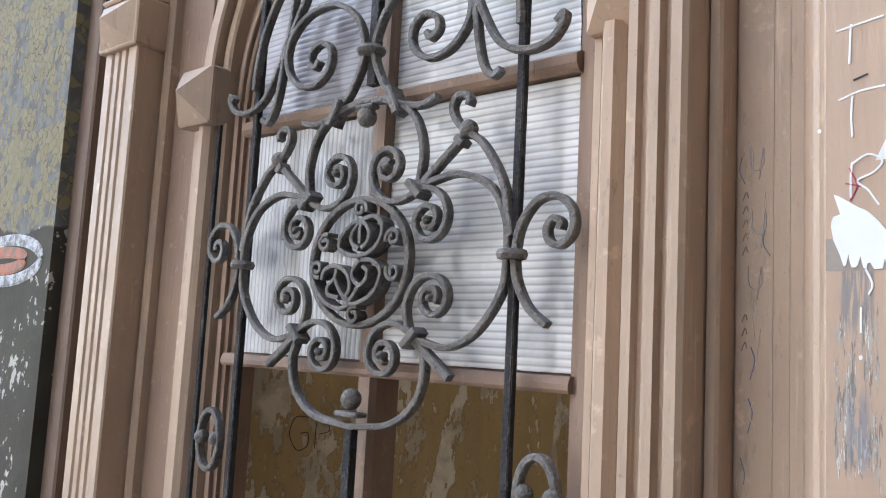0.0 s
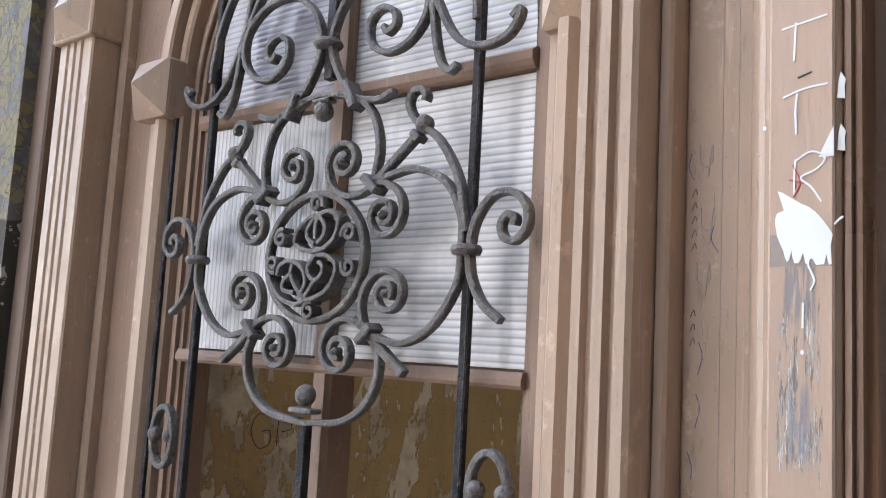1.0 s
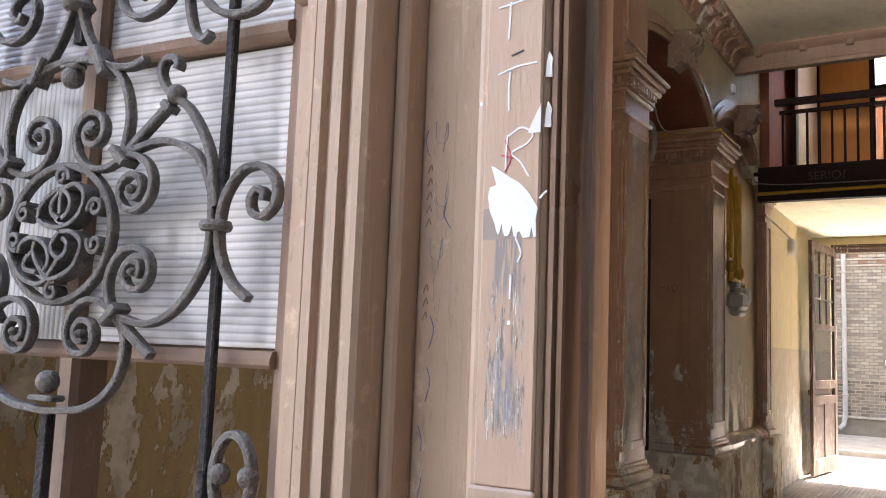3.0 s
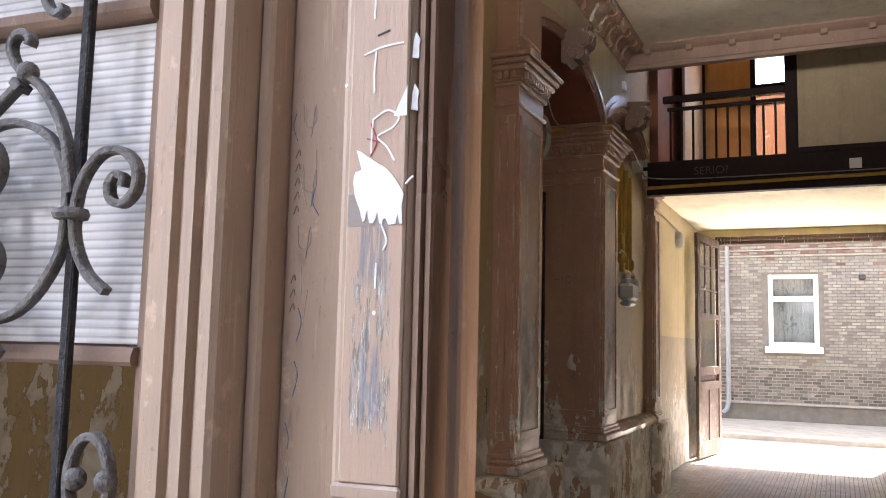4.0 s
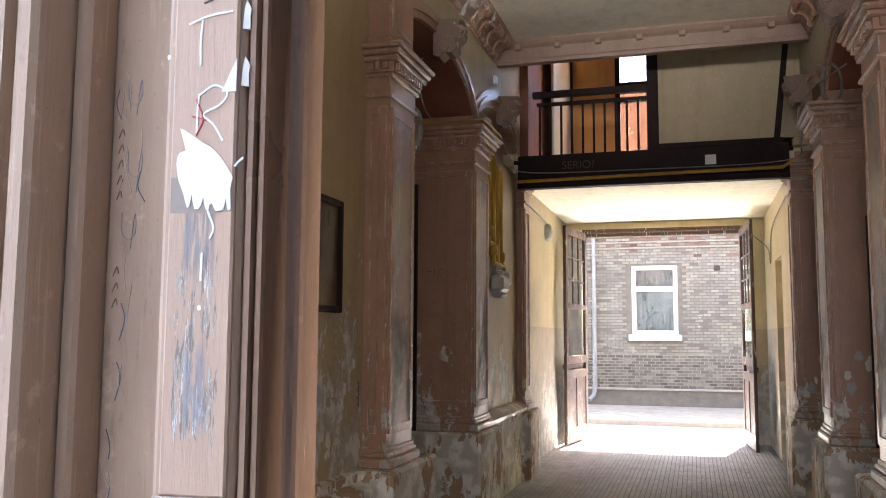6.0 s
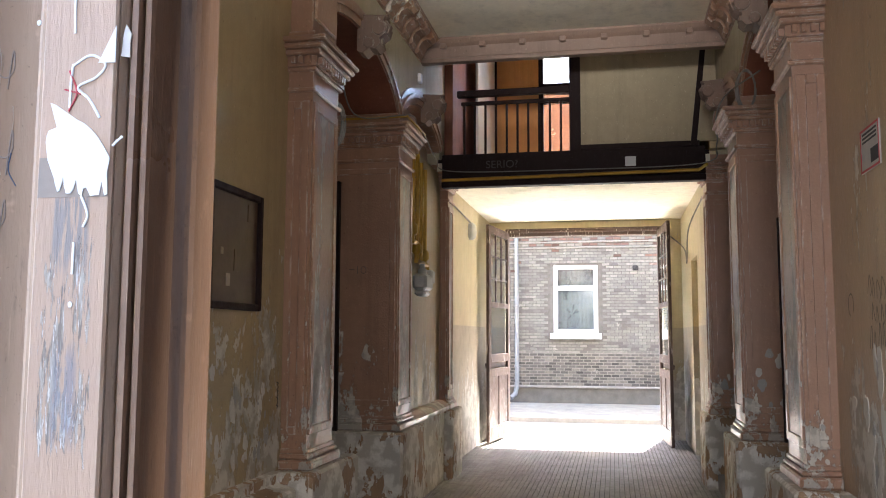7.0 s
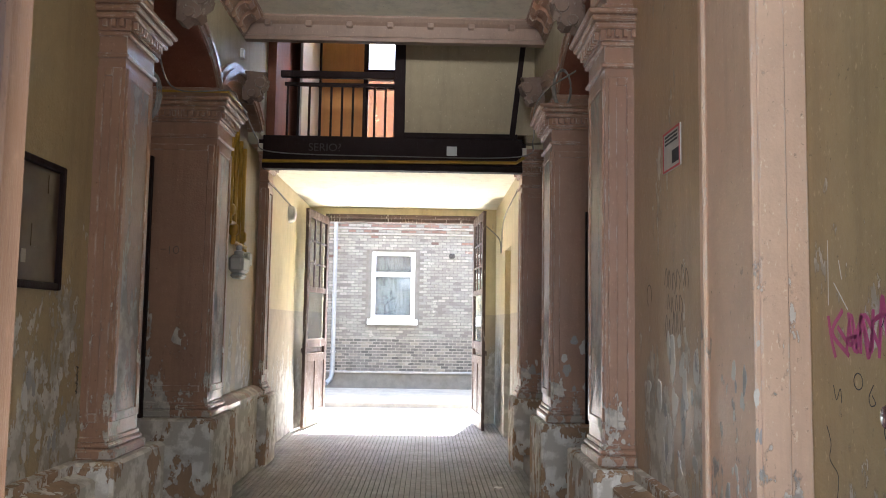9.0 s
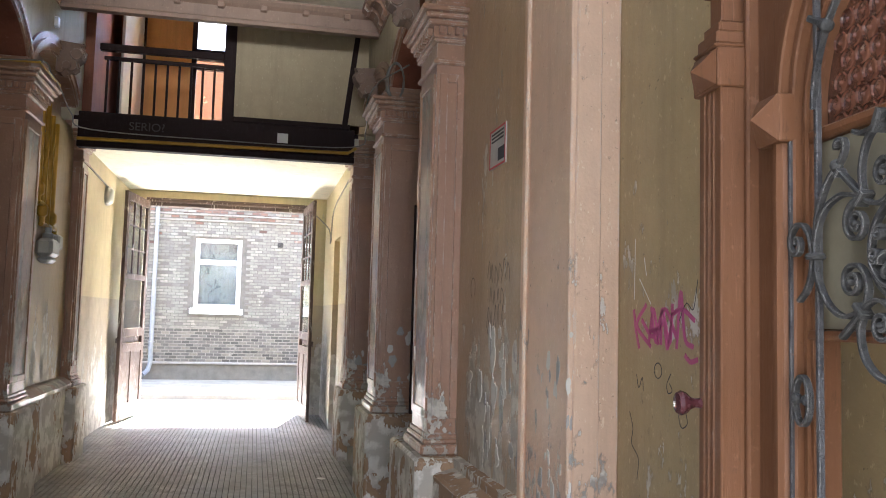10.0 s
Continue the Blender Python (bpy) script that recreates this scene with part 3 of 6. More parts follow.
solid("wall_passage_south", fence_of(PORCH1, PIL[0][1], -3.2, RIGHT, -0.05, 5.2), PASSAGE, "tan wall with flaking paint", "wall", "structure")
solid("ceiling", fence_of(PORCH0, 9.62, -3.2, 3.2, CEIL_Z, 5.3), CEIL, "pale yellowed plaster ceiling", "ceiling", "structure")


ARCHES = ((7.245, 1.30, 0.60, PIL[0][1], 8.548), (9.65, 1.10, 0.55, 8.548, PIL[2][0]))    # middle, half width, rise, ends
SPRING = 3.62


def arch_line(k, off=0.0, n=22):
    """Points along a flat curved side arch, widened by off."""
    cx, a, b, x0, x1 = ARCHES[k]
    pts = []
    for i in range(n + 1):
        x = x0 + (x1 - x0) * (1 - math.cos(math.pi * i / n)) / 2
        u = min(1.0, abs(x - cx) / (a + off))
        pts.append((x, SPRING + (b + off) * math.sqrt(1 - u * u)))
    return pts


def arched_wall(name, y0, y1, k, label):
    """The wall over a side arch, up from its curved edge."""
    s = Shape()
    low, top = arch_line(k), 5.2
    for a, b in zip(low, low[1:]):
        s.prism([a, b, (b[0], top), (a[0], top)], y0, y1, "y")
    return solid(name, s, SPANDREL, label, "wall", "structure")


arched_wall("wall_arch_1", LEFT - 0.06, 2.75, 0, "cream wall over a side arch")
arched_wall("wall_arch_2", -1.9, RIGHT + 0.06, 0, "cream wall over a side arch")
arched_wall("wall_arch_3", LEFT - 0.06, 2.2, 1, "cream wall over a side arch")
arched_wall("wall_arch_4", -1.9, RIGHT + 0.06, 1, "cream wall over a side arch")
solid("wall_tympanum_1", fence_of(PIL[0][1], 8.548, 2.66, 2.70, 3.12, 4.6), REDWALL, "dark red-brown wall inside a side arch", "wall", "structure")
solid("wall_tympanum_2", fence_of(PIL[0][1], 8.548, -1.85, -1.81, 3.12, 4.6), REDWALL, "dark red-brown wall inside a side arch", "wall", "structure")
# niches
solid("wall_niche_north", fence_of(PIL[0][1], PIL[1][0], 2.75, 3.2, -0.05, 5.2), OCHRE, "back wall of the side niche", "wall", "structure")
solid("wall_niche_south", fence_of(PIL[0][1], PIL[1][0], -3.2, -1.9, -0.05, 5.2), OCHRE, "back wall of the side niche", "wall", "structure")
solid("wall_bay_north", fence_of(PIL[1][1], PIL[2][0], 2.04, 3.2, -0.05, 3.62), OCHRE, "grey and ochre wall of the pipe bay", "wall", "structure")
dado = thing("bay_dado", "flaking white and grey dado under the gas pipes", "dado", kind="structure")
part("panel", Shape().box(PIL[1][1], PIL[2][0], 1.945, 2.04, -0.05, 0.80, 0.01), PLINTH, dado)
part("moulding", Shape().prism([(2.04, 0.80), (1.91, 0.80), (1.905, 0.84), (1.94, 0.87), (1.99, 0.90), (2.04, 0.91)], PIL[1][1], PIL[2][0], "x"), PINK, dado)
solid("wall_bay_north_upper", fence_of(8.548, PIL[2][0], 2.2, 3.2, 3.62, 5.2), PINK, "pink recess under the arch", "wall", "structure")
solid("wall_stair_south", fence_of(PIL[1][1], PIL[2][0], -3.2, -2.6, -0.05, 5.2), OLIVE, "dim wall beyond the side steps", "wall", "structure")
# back part under the landing
solid("wall_gate_north", fence_of(PIL[2][0] + 0.07, GATE_X, 2.06, 3.2, -0.05, 6.5), CREAM, "cream wall with a flaked lower half", "wall", "structure")
solid("wall_gate_south_1", fence_of(PIL[2][0] + 0.07, 12.35, -3.2, -1.12, -0.05, 6.5), CREAM, "cream wall by the yard gate", "wall", "structure")
solid("wall_gate_south_2", fence_of(13.25, GATE_X, -3.2, -1.12, -0.05, 6.5), CREAM, "cream wall by the yard gate", "wall", "structure")
solid("wall_gate_south_3", fence_of(12.35, 13.25, -3.2, -1.12, 2.75, 6.5), CREAM, "cream wall over the side doorway", "wall", "structure")
solid("wall_doorway_back", fence_of(12.35, 13.25, -3.2, -1.5, -0.05, 2.75), OCHRE, "ochre wall in the side doorway", "wall", "structure")
solid("ceiling_low", fence_of(PIL[2][0] - 0.08, GATE_X, -1.12, 2.06, LOW_Z, LOW_Z + 0.14), CEIL, "white plaster ceiling under the landing", "ceiling", "structure")
# wall with the yard gate
solid("wall_yard_1", fence_of(GATE_X, GATE_X + 0.35, 1.80, 14, -0.05, 6.0), CREAM, "yard wall beside the gate", "wall", "structure")
solid("wall_yard_2", fence_of(GATE_X, GATE_X + 0.35, -14, -0.82, -0.05, 6.0), CREAM, "yard wall beside the gate", "wall", "structure")
solid("wall_yard_3", fence_of(GATE_X, GATE_X + 0.35, -0.82, 1.80, 3.48, 4.0), CREAM, "yard wall over the gate", "wall", "structure")

# ---- pilasters ----


def pilaster(side, x0, x1, wall, deep):
    """One pilaster with plinth, base, panelled shaft, capital with dentils. side: +1 on the left wall, -1 on the right."""
    y_in = IN_L if side > 0 else IN_R
    th = thing("pilaster", "pink plaster pilaster with a dentilled capital and flaking plinth", "pilaster", Matrix.Translation((x0, y_in, 0)), "passage pilasters", "structure")
    L, D = x1 - x0, abs(wall - y_in) + deep

    def bx(s, a0, a1, o, z0, z1, c=0.0):
        """Along the passage a0..a1; o: how far it stands out of the shaft's faces."""
        ya, yb = -side * o, side * (D + 0.0)
        return s.box(a0 - o, a1 + o, min(ya, yb), max(ya, yb), z0, z1, c)
    p = part("plinth", bx(Shape(), -0.06, L + (0.22 if deep < 0.3 and x0 < 7 else 0.05), 0.10, -0.05, 0.80, 0.02), PLINTH, th, "flaking grey and ochre plinth")
    s = Shape()
    bx(s, 0, L, 0.05, 0.80, 0.865, 0.012)
    bx(s, 0, L, 0.03, 0.865, 0.90, 0.012)
    bx(s, 0, L, 0.014, 0.90, 0.93, 0.006)
    part("base", s, PINK, th)
    s = Shape()
    bx(s, 0, L, 0.0, 0.93, 3.30)
    part("shaft", s, PINK, th)
    # raised borders round the sunk panels
    w, z0, z1 = 0.055, 1.02, 3.22
    for a, b, c, d in ((0.02, 0.02 + w, z0, z1), (L - 0.02 - w, L - 0.02, z0, z1), (0.02 + w, L - 0.02 - w, z0, z0 + w), (0.02 + w, L - 0.02 - w, z1 - w, z1)):
        part("panel_border", Shape().box(a, b, min(-side * 0.014, side * 0.01), max(-side * 0.014, side * 0.01), c, d, 0.004), PINK, th)
    nd = min(D, 0.75)
    for a, b, c, d in ((0.02, 0.02 + w, z0, z1), (nd - w - 0.01, nd - 0.01, z0, z1), (0.02 + w, nd - w - 0.01, z0, z0 + w), (0.02 + w, nd - w - 0.01, z1 - w, z1)):
        part("panel_border", Shape().box(-0.014, 0.01, min(side * a, side * b), max(side * a, side * b), c, d, 0.004), PINK, th)
    # the panel's grey is partly stripped paint, partly glare put into the colour
    part("inner_panel", Shape().box(0.078, L - 0.078, min(-side * 0.004, side * 0.01), max(-side * 0.004, side * 0.01), 1.08, 3.16), PEELED_GLARE, th, "stripped panel on the inner face, glare painted in as grey")
    cap = part("capital", bx(bx(bx(bx(bx(bx(Shape(), 0, L, 0.025, 3.28, 3.31, 0.008), 0, L, 0.004, 3.31, 3.42), 0, L, 0.03, 3.42, 3.45, 0.008), 0, L, 0.075, 3.52, 3.56, 0.01), 0, L, 0.10, 3.56, 3.60, 0.012), 0, L, 0.125, 3.60, 3.635, 0.01), PINK, th)
    s = Shape()
    bx(s, 0, L, 0.035, 3.45, 3.52)
    k = 0
    while k * 0.052 < L:
        part("dentil", Shape().box(k * 0.052, k * 0.052 + 0.03, min(-side * 0.068, 0), max(-side * 0.068, 0), 3.465, 3.515, 0.003), PINK, cap)
        k += 1
    k = 0
    while k * 0.052 < D - 0.04:
        part("dentil", Shape().box(-0.068, 0, min(side * k * 0.052, side * (k * 0.052 + 0.03)), max(side * k * 0.052, side * (k * 0.052 + 0.03)), 3.465, 3.515, 0.003), PINK, cap)
        k += 1
    part("dentil_band", s, PINK, cap)
    s = bx(Shape(), 0.0, L, 0.02, 3.635, 3.70, 0.008)
    bx(s, 0.0, L, -0.012, 3.70, CEIL_Z - 0.02 if x0 < 7 else 3.75, 0.004)
    if x0 < 7:
        bx(s, 0.05, L - 0.05, 0.004, 3.80, CEIL_Z - 0.10, 0.01)
    part("upper_block", s, PINK, th)
    return th


for side, wall in ((1, LEFT), (-1, RIGHT)):
    pilaster(side, *PIL[0], wall, 0.02)
    pilaster(side, *PIL[1], wall, 0.62)
    pilaster(side, *PIL[2], wall, 0.05 if side > 0 else 0.62)
# flat pieces of wall above the far pilasters
for i, (y0, y1) in enumerate(((LEFT - 0.06, 3.2), (-3.2, RIGHT + 0.06))):
    solid("wall_pier_%d" % (i + 1), fence_of(*PIL[2], y0, y1, 3.75, 6.5), SPANDREL, "cream wall over a pilaster", "wall", "structure")

# corner strips of the porch
for y0, y1 in ((V_RIGHT, RIGHT + 0.02), (LEFT - 0.02, V_LEFT)):
    th = thing("corner_pilaster", "pink painted flat corner pilaster with chipped edges", "pilaster", group="corner pilasters", kind="structure")
    sg = 1 if y1 < 0 else -1
    inn = y1 if y1 < 0 else y0
    out = y0 if y1 < 0 else y1
    part("shaft", Shape().box(PORCH1 - 0.02, 4.37, min(inn, out), max(inn, out), -0.05, CEIL_Z, 0.006), STRIP, th)
    part("bead", Shape().box(4.34, 4.40, min(inn, inn + sg * 0.022), max(inn, inn + sg * 0.022), -0.05, CEIL_Z, 0.008), STRIP, th)
    m = out + sg * 0.09
    part("front_strip", Shape().box(PORCH1 - 0.035, PORCH1 - 0.018, min(m, m + sg * 0.11), max(m, m + sg * 0.11), -0.05, CEIL_Z, 0.005), STRIP, th)

# low ledges along the walls
for y0, y1, s1 in ((RIGHT, RIGHT + 0.17, -1), (LEFT - 0.17, LEFT, 1)):
    b, f = (y0, y1) if s1 < 0 else (y1, y0)
    s = Shape().prism([(b, -0.05), (f, -0.05), (f, 0.70), (f + s1 * 0.02, 0.715), (b + (f - b) * 0.25, 0.745), (b + (f - b) * 0.25, 0.80), (b, 0.81)], 4.41, 5.70, "x")
    solid("wall_ledge", s, PLINTH, "flaking stone ledge at the foot of the wall", "ledge", "structure")

# ---- entrance gate leaves ----


def leaf_body(name, m, wood, label, astragal):
    th = thing(name, label, "door", m, "entrance gate leaves")
    Z0, Z1 = 0.02, 3.25
    RW = 0.325                       # half width of the window
    ZC = 2.035                       # springing of the window's arch
    right_end = 0.615 if astragal else 0.66
    s = Shape()
    s.box(-0.70, -RW, 0, 0.05, Z0, ZC)
    s.box(RW, right_end, 0, 0.05, Z0, ZC)
    s.box(-RW, RW, 0, 0.05, Z0, 0.95)
    n = 24
    cut = [(-RW * math.cos(math.pi * i / n), ZC + RW * math.sin(math.pi * i / n)) for i in range(n + 1)]
    for a, b in zip(cut, cut[1:]):
        s.prism([a, b, (b[0], Z1), (a[0], Z1)], 0, 0.05, "y")
    s.box(-0.70, -RW, 0, 0.05, ZC, Z1)
    s.box(RW, right_end, 0, 0.05, ZC, Z1)
    part("door_board", s, wood, th)
    # raised lower panel
    part("lower_panel", Shape().box(-0.27, 0.27, -0.02, 0.0, 0.2, 0.82, 0.01), wood, th)
    lift = 0.021 if astragal else 0.03
    # window frame: stepped bead inside the opening
    s = Shape()
    for a, w, d in ((RW, 0.010, 0.010), (RW - 0.010, 0.009, 0.003), (RW - 0.019, 0.008, -0.004)):
        for sg in (-1, 1):
            s.box(min(sg * a, sg * (a - w)), max(sg * a, sg * (a - w)), -d, 0.045, 0.95, ZC)
        path = arc(0, ZC, a - w / 2, 0, 180, 32)
        s.band(path, w / 2, -d, 0.045)
    sash = SASH if astragal else BROWN
    part("window_frame", s, sash, th)
    part("sill", Shape().prism([(-0.014, 1.634), (-0.010, 1.642), (0.045, 1.645), (0.045, 1.624), (-0.011, 1.624), (-0.014, 1.628)], -0.306, 0.306, "x"), sash, th)
    part("transom", Shape().prism([(d, z + lift) for d, z in ((-0.008, 1.958), (-0.012, 1.964), (-0.012, 1.974), (-0.002, 1.980), (0.04, 1.980), (0.04, 1.955), (-0.004, 1.955))], -0.302, 0.302, "x"), sash, th)
    part("mullion", Shape().prism([(-0.014, 0.0), (-0.010, -0.010), (0.010, -0.010), (0.014, 0.0), (0.014, 0.04), (-0.014, 0.04)], 0.95, ZC + 0.29), sash, th)
    # panes above the sill
    lbl = "milky ribbed plastic sheet"
    part("pane", Shape().box(-0.305, -0.012, 0.005, 0.013, 1.645, 1.953 + lift), SHEET_V if astragal else PANEDULL, th, lbl if astragal else "dull olive painted pane")
    part("pane", Shape().box(0.012, 0.305, 0.005, 0.013, 1.645, 1.953 + lift), SHEET_H if astragal else PANEDULL, th, lbl if astragal else "dull olive painted pane")
    if astragal:
        for sg, mt in ((-1, SHEET_TOP), (1, SHEET_H)):
            q = Shape()
            pts = [(sg * 0.012, 1.99)] + [(sg * 0.296 * math.cos(math.pi / 2 * i / 12), ZC + 0.296 * math.sin(math.pi / 2 * i / 12)) for i in range(12)] + [(sg * 0.012, ZC + 0.295)]
            pts = [(sg * 0.012, 1.99), (sg * 0.296, 1.99)] + pts[1:]
            part("pane", q.prism(pts, 0.005, 0.013, "y"), mt, th, "dusty ribbed plastic sheet")
    else:
        rows = 0
        glass = part("bullseye_pane", Shape().box(-0.296, 0.296, 0.024, 0.03, 1.99, ZC + 0.26), BULLSEYE, th, "dark red bullseye glass")
        r = 0.021
        z = 2.012
        while z < ZC + 0.25:
            x = -0.29 + (r if rows % 2 else 0)
            while x < 0.29:
                if x * x + max(0, z - ZC) ** 2 < 0.28 ** 2:
                    part("roundel", Shape().lathe((x, 0.024, z), [(r, 0.0), (r, -0.004), (r * 0.86, -0.006), (r * 0.80, -0.002), (r * 0.3, -0.004), (0.002, -0.008)], 12, "y"), BULLSEYE, glass)
                x += 2 * r
            z += 1.75 * r
            rows += 1
    # pilaster strips that carry the arch
    for sg in (-1, 1):
        prof = [(0.334, 0.0), (0.334, -0.018), (0.340, -0.024), (0.348, -0.024), (0.351, -0.014), (0.356, -0.032), (0.365, -0.040), (0.376, -0.040), (0.384, -0.032), (0.387, -0.016), (0.394, -0.024), (0.412, -0.024), (0.416, -0.018), (0.416, 0.0)]
        deep = 1.55 if astragal and sg > 0 else 1.0
        part("strip", Shape().prism([(sg * u, d * deep) for u, d in prof], 0.95, 2.0), wood, th)
        c = sg * 0.378
        q = Shape().box(c - 0.042, c + 0.042, -0.052, 0, 1.995, 2.088, 0.003)
        q.add([(c - 0.039, -0.052, 1.998), (c + 0.039, -0.052, 1.998), (c + 0.039, -0.052, 2.085), (c - 0.039, -0.052, 2.085), (c, -0.086, 2.0415)], [(0, 1, 4), (1, 2, 4), (2, 3, 4), (3, 0, 4)])
        part("diamond_block", q, wood, th)
    # arch mouldings
    for rr, w, d in ((0.346, 0.010, 0.022), (0.368, 0.010, 0.038), (0.395, 0.014, 0.024)):
        part("arch_moulding", Shape().band(arc(0, ZC + 0.03, rr, 0, 180, 40), w, -d, 0.0), wood, th)
    # fluted outer pilaster on the side away from the meeting edge
    fl = []
    for k in range(3):
        u = -0.614 + k * 0.023
        fl += [(u, -0.073), (u + 0.003, -0.0695), (u + 0.008, -0.0695), (u + 0.011, -0.073)]
    part("fluted_pilaster", Shape().prism([(-0.638, 0.0), (-0.638, -0.070), (-0.635, -0.073)] + fl + [(-0.533, -0.073), (-0.530, -0.070), (-0.530, 0.0)], 0.2, 2.155), wood, th)
    q = Shape().box(-0.646, -0.522, -0.084, 0, 2.150, 2.236, 0.003)
    q.add([(-0.638, -0.084, 2.155), (-0.530, -0.084, 2.155), (-0.530, -0.084, 2.232), (-0.638, -0.084, 2.232), (-0.584, -0.118, 2.193)], [(0, 1, 4), (1, 2, 4), (2, 3, 4), (3, 0, 4)])
    part("diamond_block", q, wood, th)
    q = Shape()
    for z0, z1, e in ((2.236, 2.246, 0.058), (2.246, 2.275, 0.050), (2.275, 2.30, 0.040), (2.30, 2.37, 0.030), (2.37, 2.385, 0.042), (2.385, 3.1, 0.028)):
        q.box(-0.584 - e, -0.584 + e, -0.03 - e, 0, z0, z1, 0.004)
    part("colonnette", q, wood, th)
    part("strip", Shape().prism([(-0.529, 0.0), (-0.529, -0.020), (-0.524, -0.025), (-0.514, -0.025), (-0.509, -0.020), (-0.509, 0.0)], 0.2, 3.1), wood, th)
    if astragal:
        # thin board whose brown puts the recess's shade into the colour
        part("recess_shade_board", Shape().box(-0.5085, -0.4175, -0.005, 0.0, 0.2, 2.6, 0.001), SASH, th, "board behind the fluted pilaster, shade put in as brown")
    # moulded stile next to the meeting edge
    top = 0.135 if astragal else 0.06
    steps = [(0.426, -0.012), (0.432, 0.0), (0.441, 0.0), (0.443, -0.009), (0.451, -0.009), (0.453, 0.002), (0.463, 0.002), (0.465, -0.008), (0.471, -0.008), (0.473, 0.001), (0.483, 0.001), (0.487, -0.004), (0.488, -0.010)]
    prof = [(0.424, 0), (0.424, -top + 0.02)] + [(u, -top - d) for u, d in steps] + [(0.488, 0)]
    part("moulded_stile", Shape().prism(prof, 0.2, 3.1), wood, th)
    if astragal:
        part("ridge", Shape().prism([(0.4885, 0.0), (0.4885, -0.090), (0.490, -0.094), (0.498, -0.094), (0.5005, -0.090), (0.5005, 0.0)], 0.2, 3.1), wood, th)
        part("sunk_board", Shape().prism([(0.5007, 0.0), (0.5007, -0.060), (0.503, -0.062), (0.534, -0.062), (0.536, -0.0655), (0.549, -0.0655), (0.551, -0.069), (0.566, -0.069), (0.566, 0.0)], 0.2, 3.1), wood, th)
    else:
        part("strip", Shape().prism([(0.4745, 0.0), (0.4745, -0.040), (0.477, -0.043), (0.482, -0.043), (0.484, -0.040), (0.484, 0.0)], 0.2, 3.1), wood, th)
    if astragal:
        prof = [(0.5665, 0.0), (0.5665, -0.085), (0.570, -0.092), (0.575, -0.096), (0.579, -0.112), (0.584, -0.116), (0.587, -0.128), (0.592, -0.131), (0.594, -0.1365), (0.597, -0.1365), (0.598, -0.1395), (0.6450, -0.1395), (0.6475, -0.1350), (0.6485, -0.1300), (0.6485, -0.090), (0.640, -0.035), (0.640, 0.0)]
        rebate = [(0.6490, -0.1300), (0.6497, -0.1365), (0.6510, -0.1380), (0.6545, -0.1380), (0.6553, -0.1350), (0.6555, -0.1310), (0.6566, -0.1310), (0.6570, -0.1345), (0.6582, -0.1355), (0.6610, -0.1350), (0.6622, -0.1320), (0.6624, -0.0990), (0.6690, -0.0975), (0.6700, -0.1005), (0.6735, -0.1010), (0.6752, -0.0975), (0.6755, -0.0700), (0.6555, -0.0550)]
        part("rebate_moulding", Shape().prism(rebate, 0.2, 3.1), EDGEWOOD, th, "dark varnished edge moulding with worn corners")
        part("astragal", Shape().prism(prof, 0.2, 3.1), wood, th)
        q = Shape().box(0.599, 0.6445, -0.143, -0.139, 1.556, 3.0, 0.0015)
        part("astragal_face", q, WORN, th, "scratched and worn tan face board")
        part("astragal_foot", Shape().box(0.594, 0.647, -0.145, -0.139, 1.545, 1.556, 0.002), wood, th)
    return th


def flip(pts, sg, off=0.006):
    return [(off + sg * a, b) for a, b in pts]


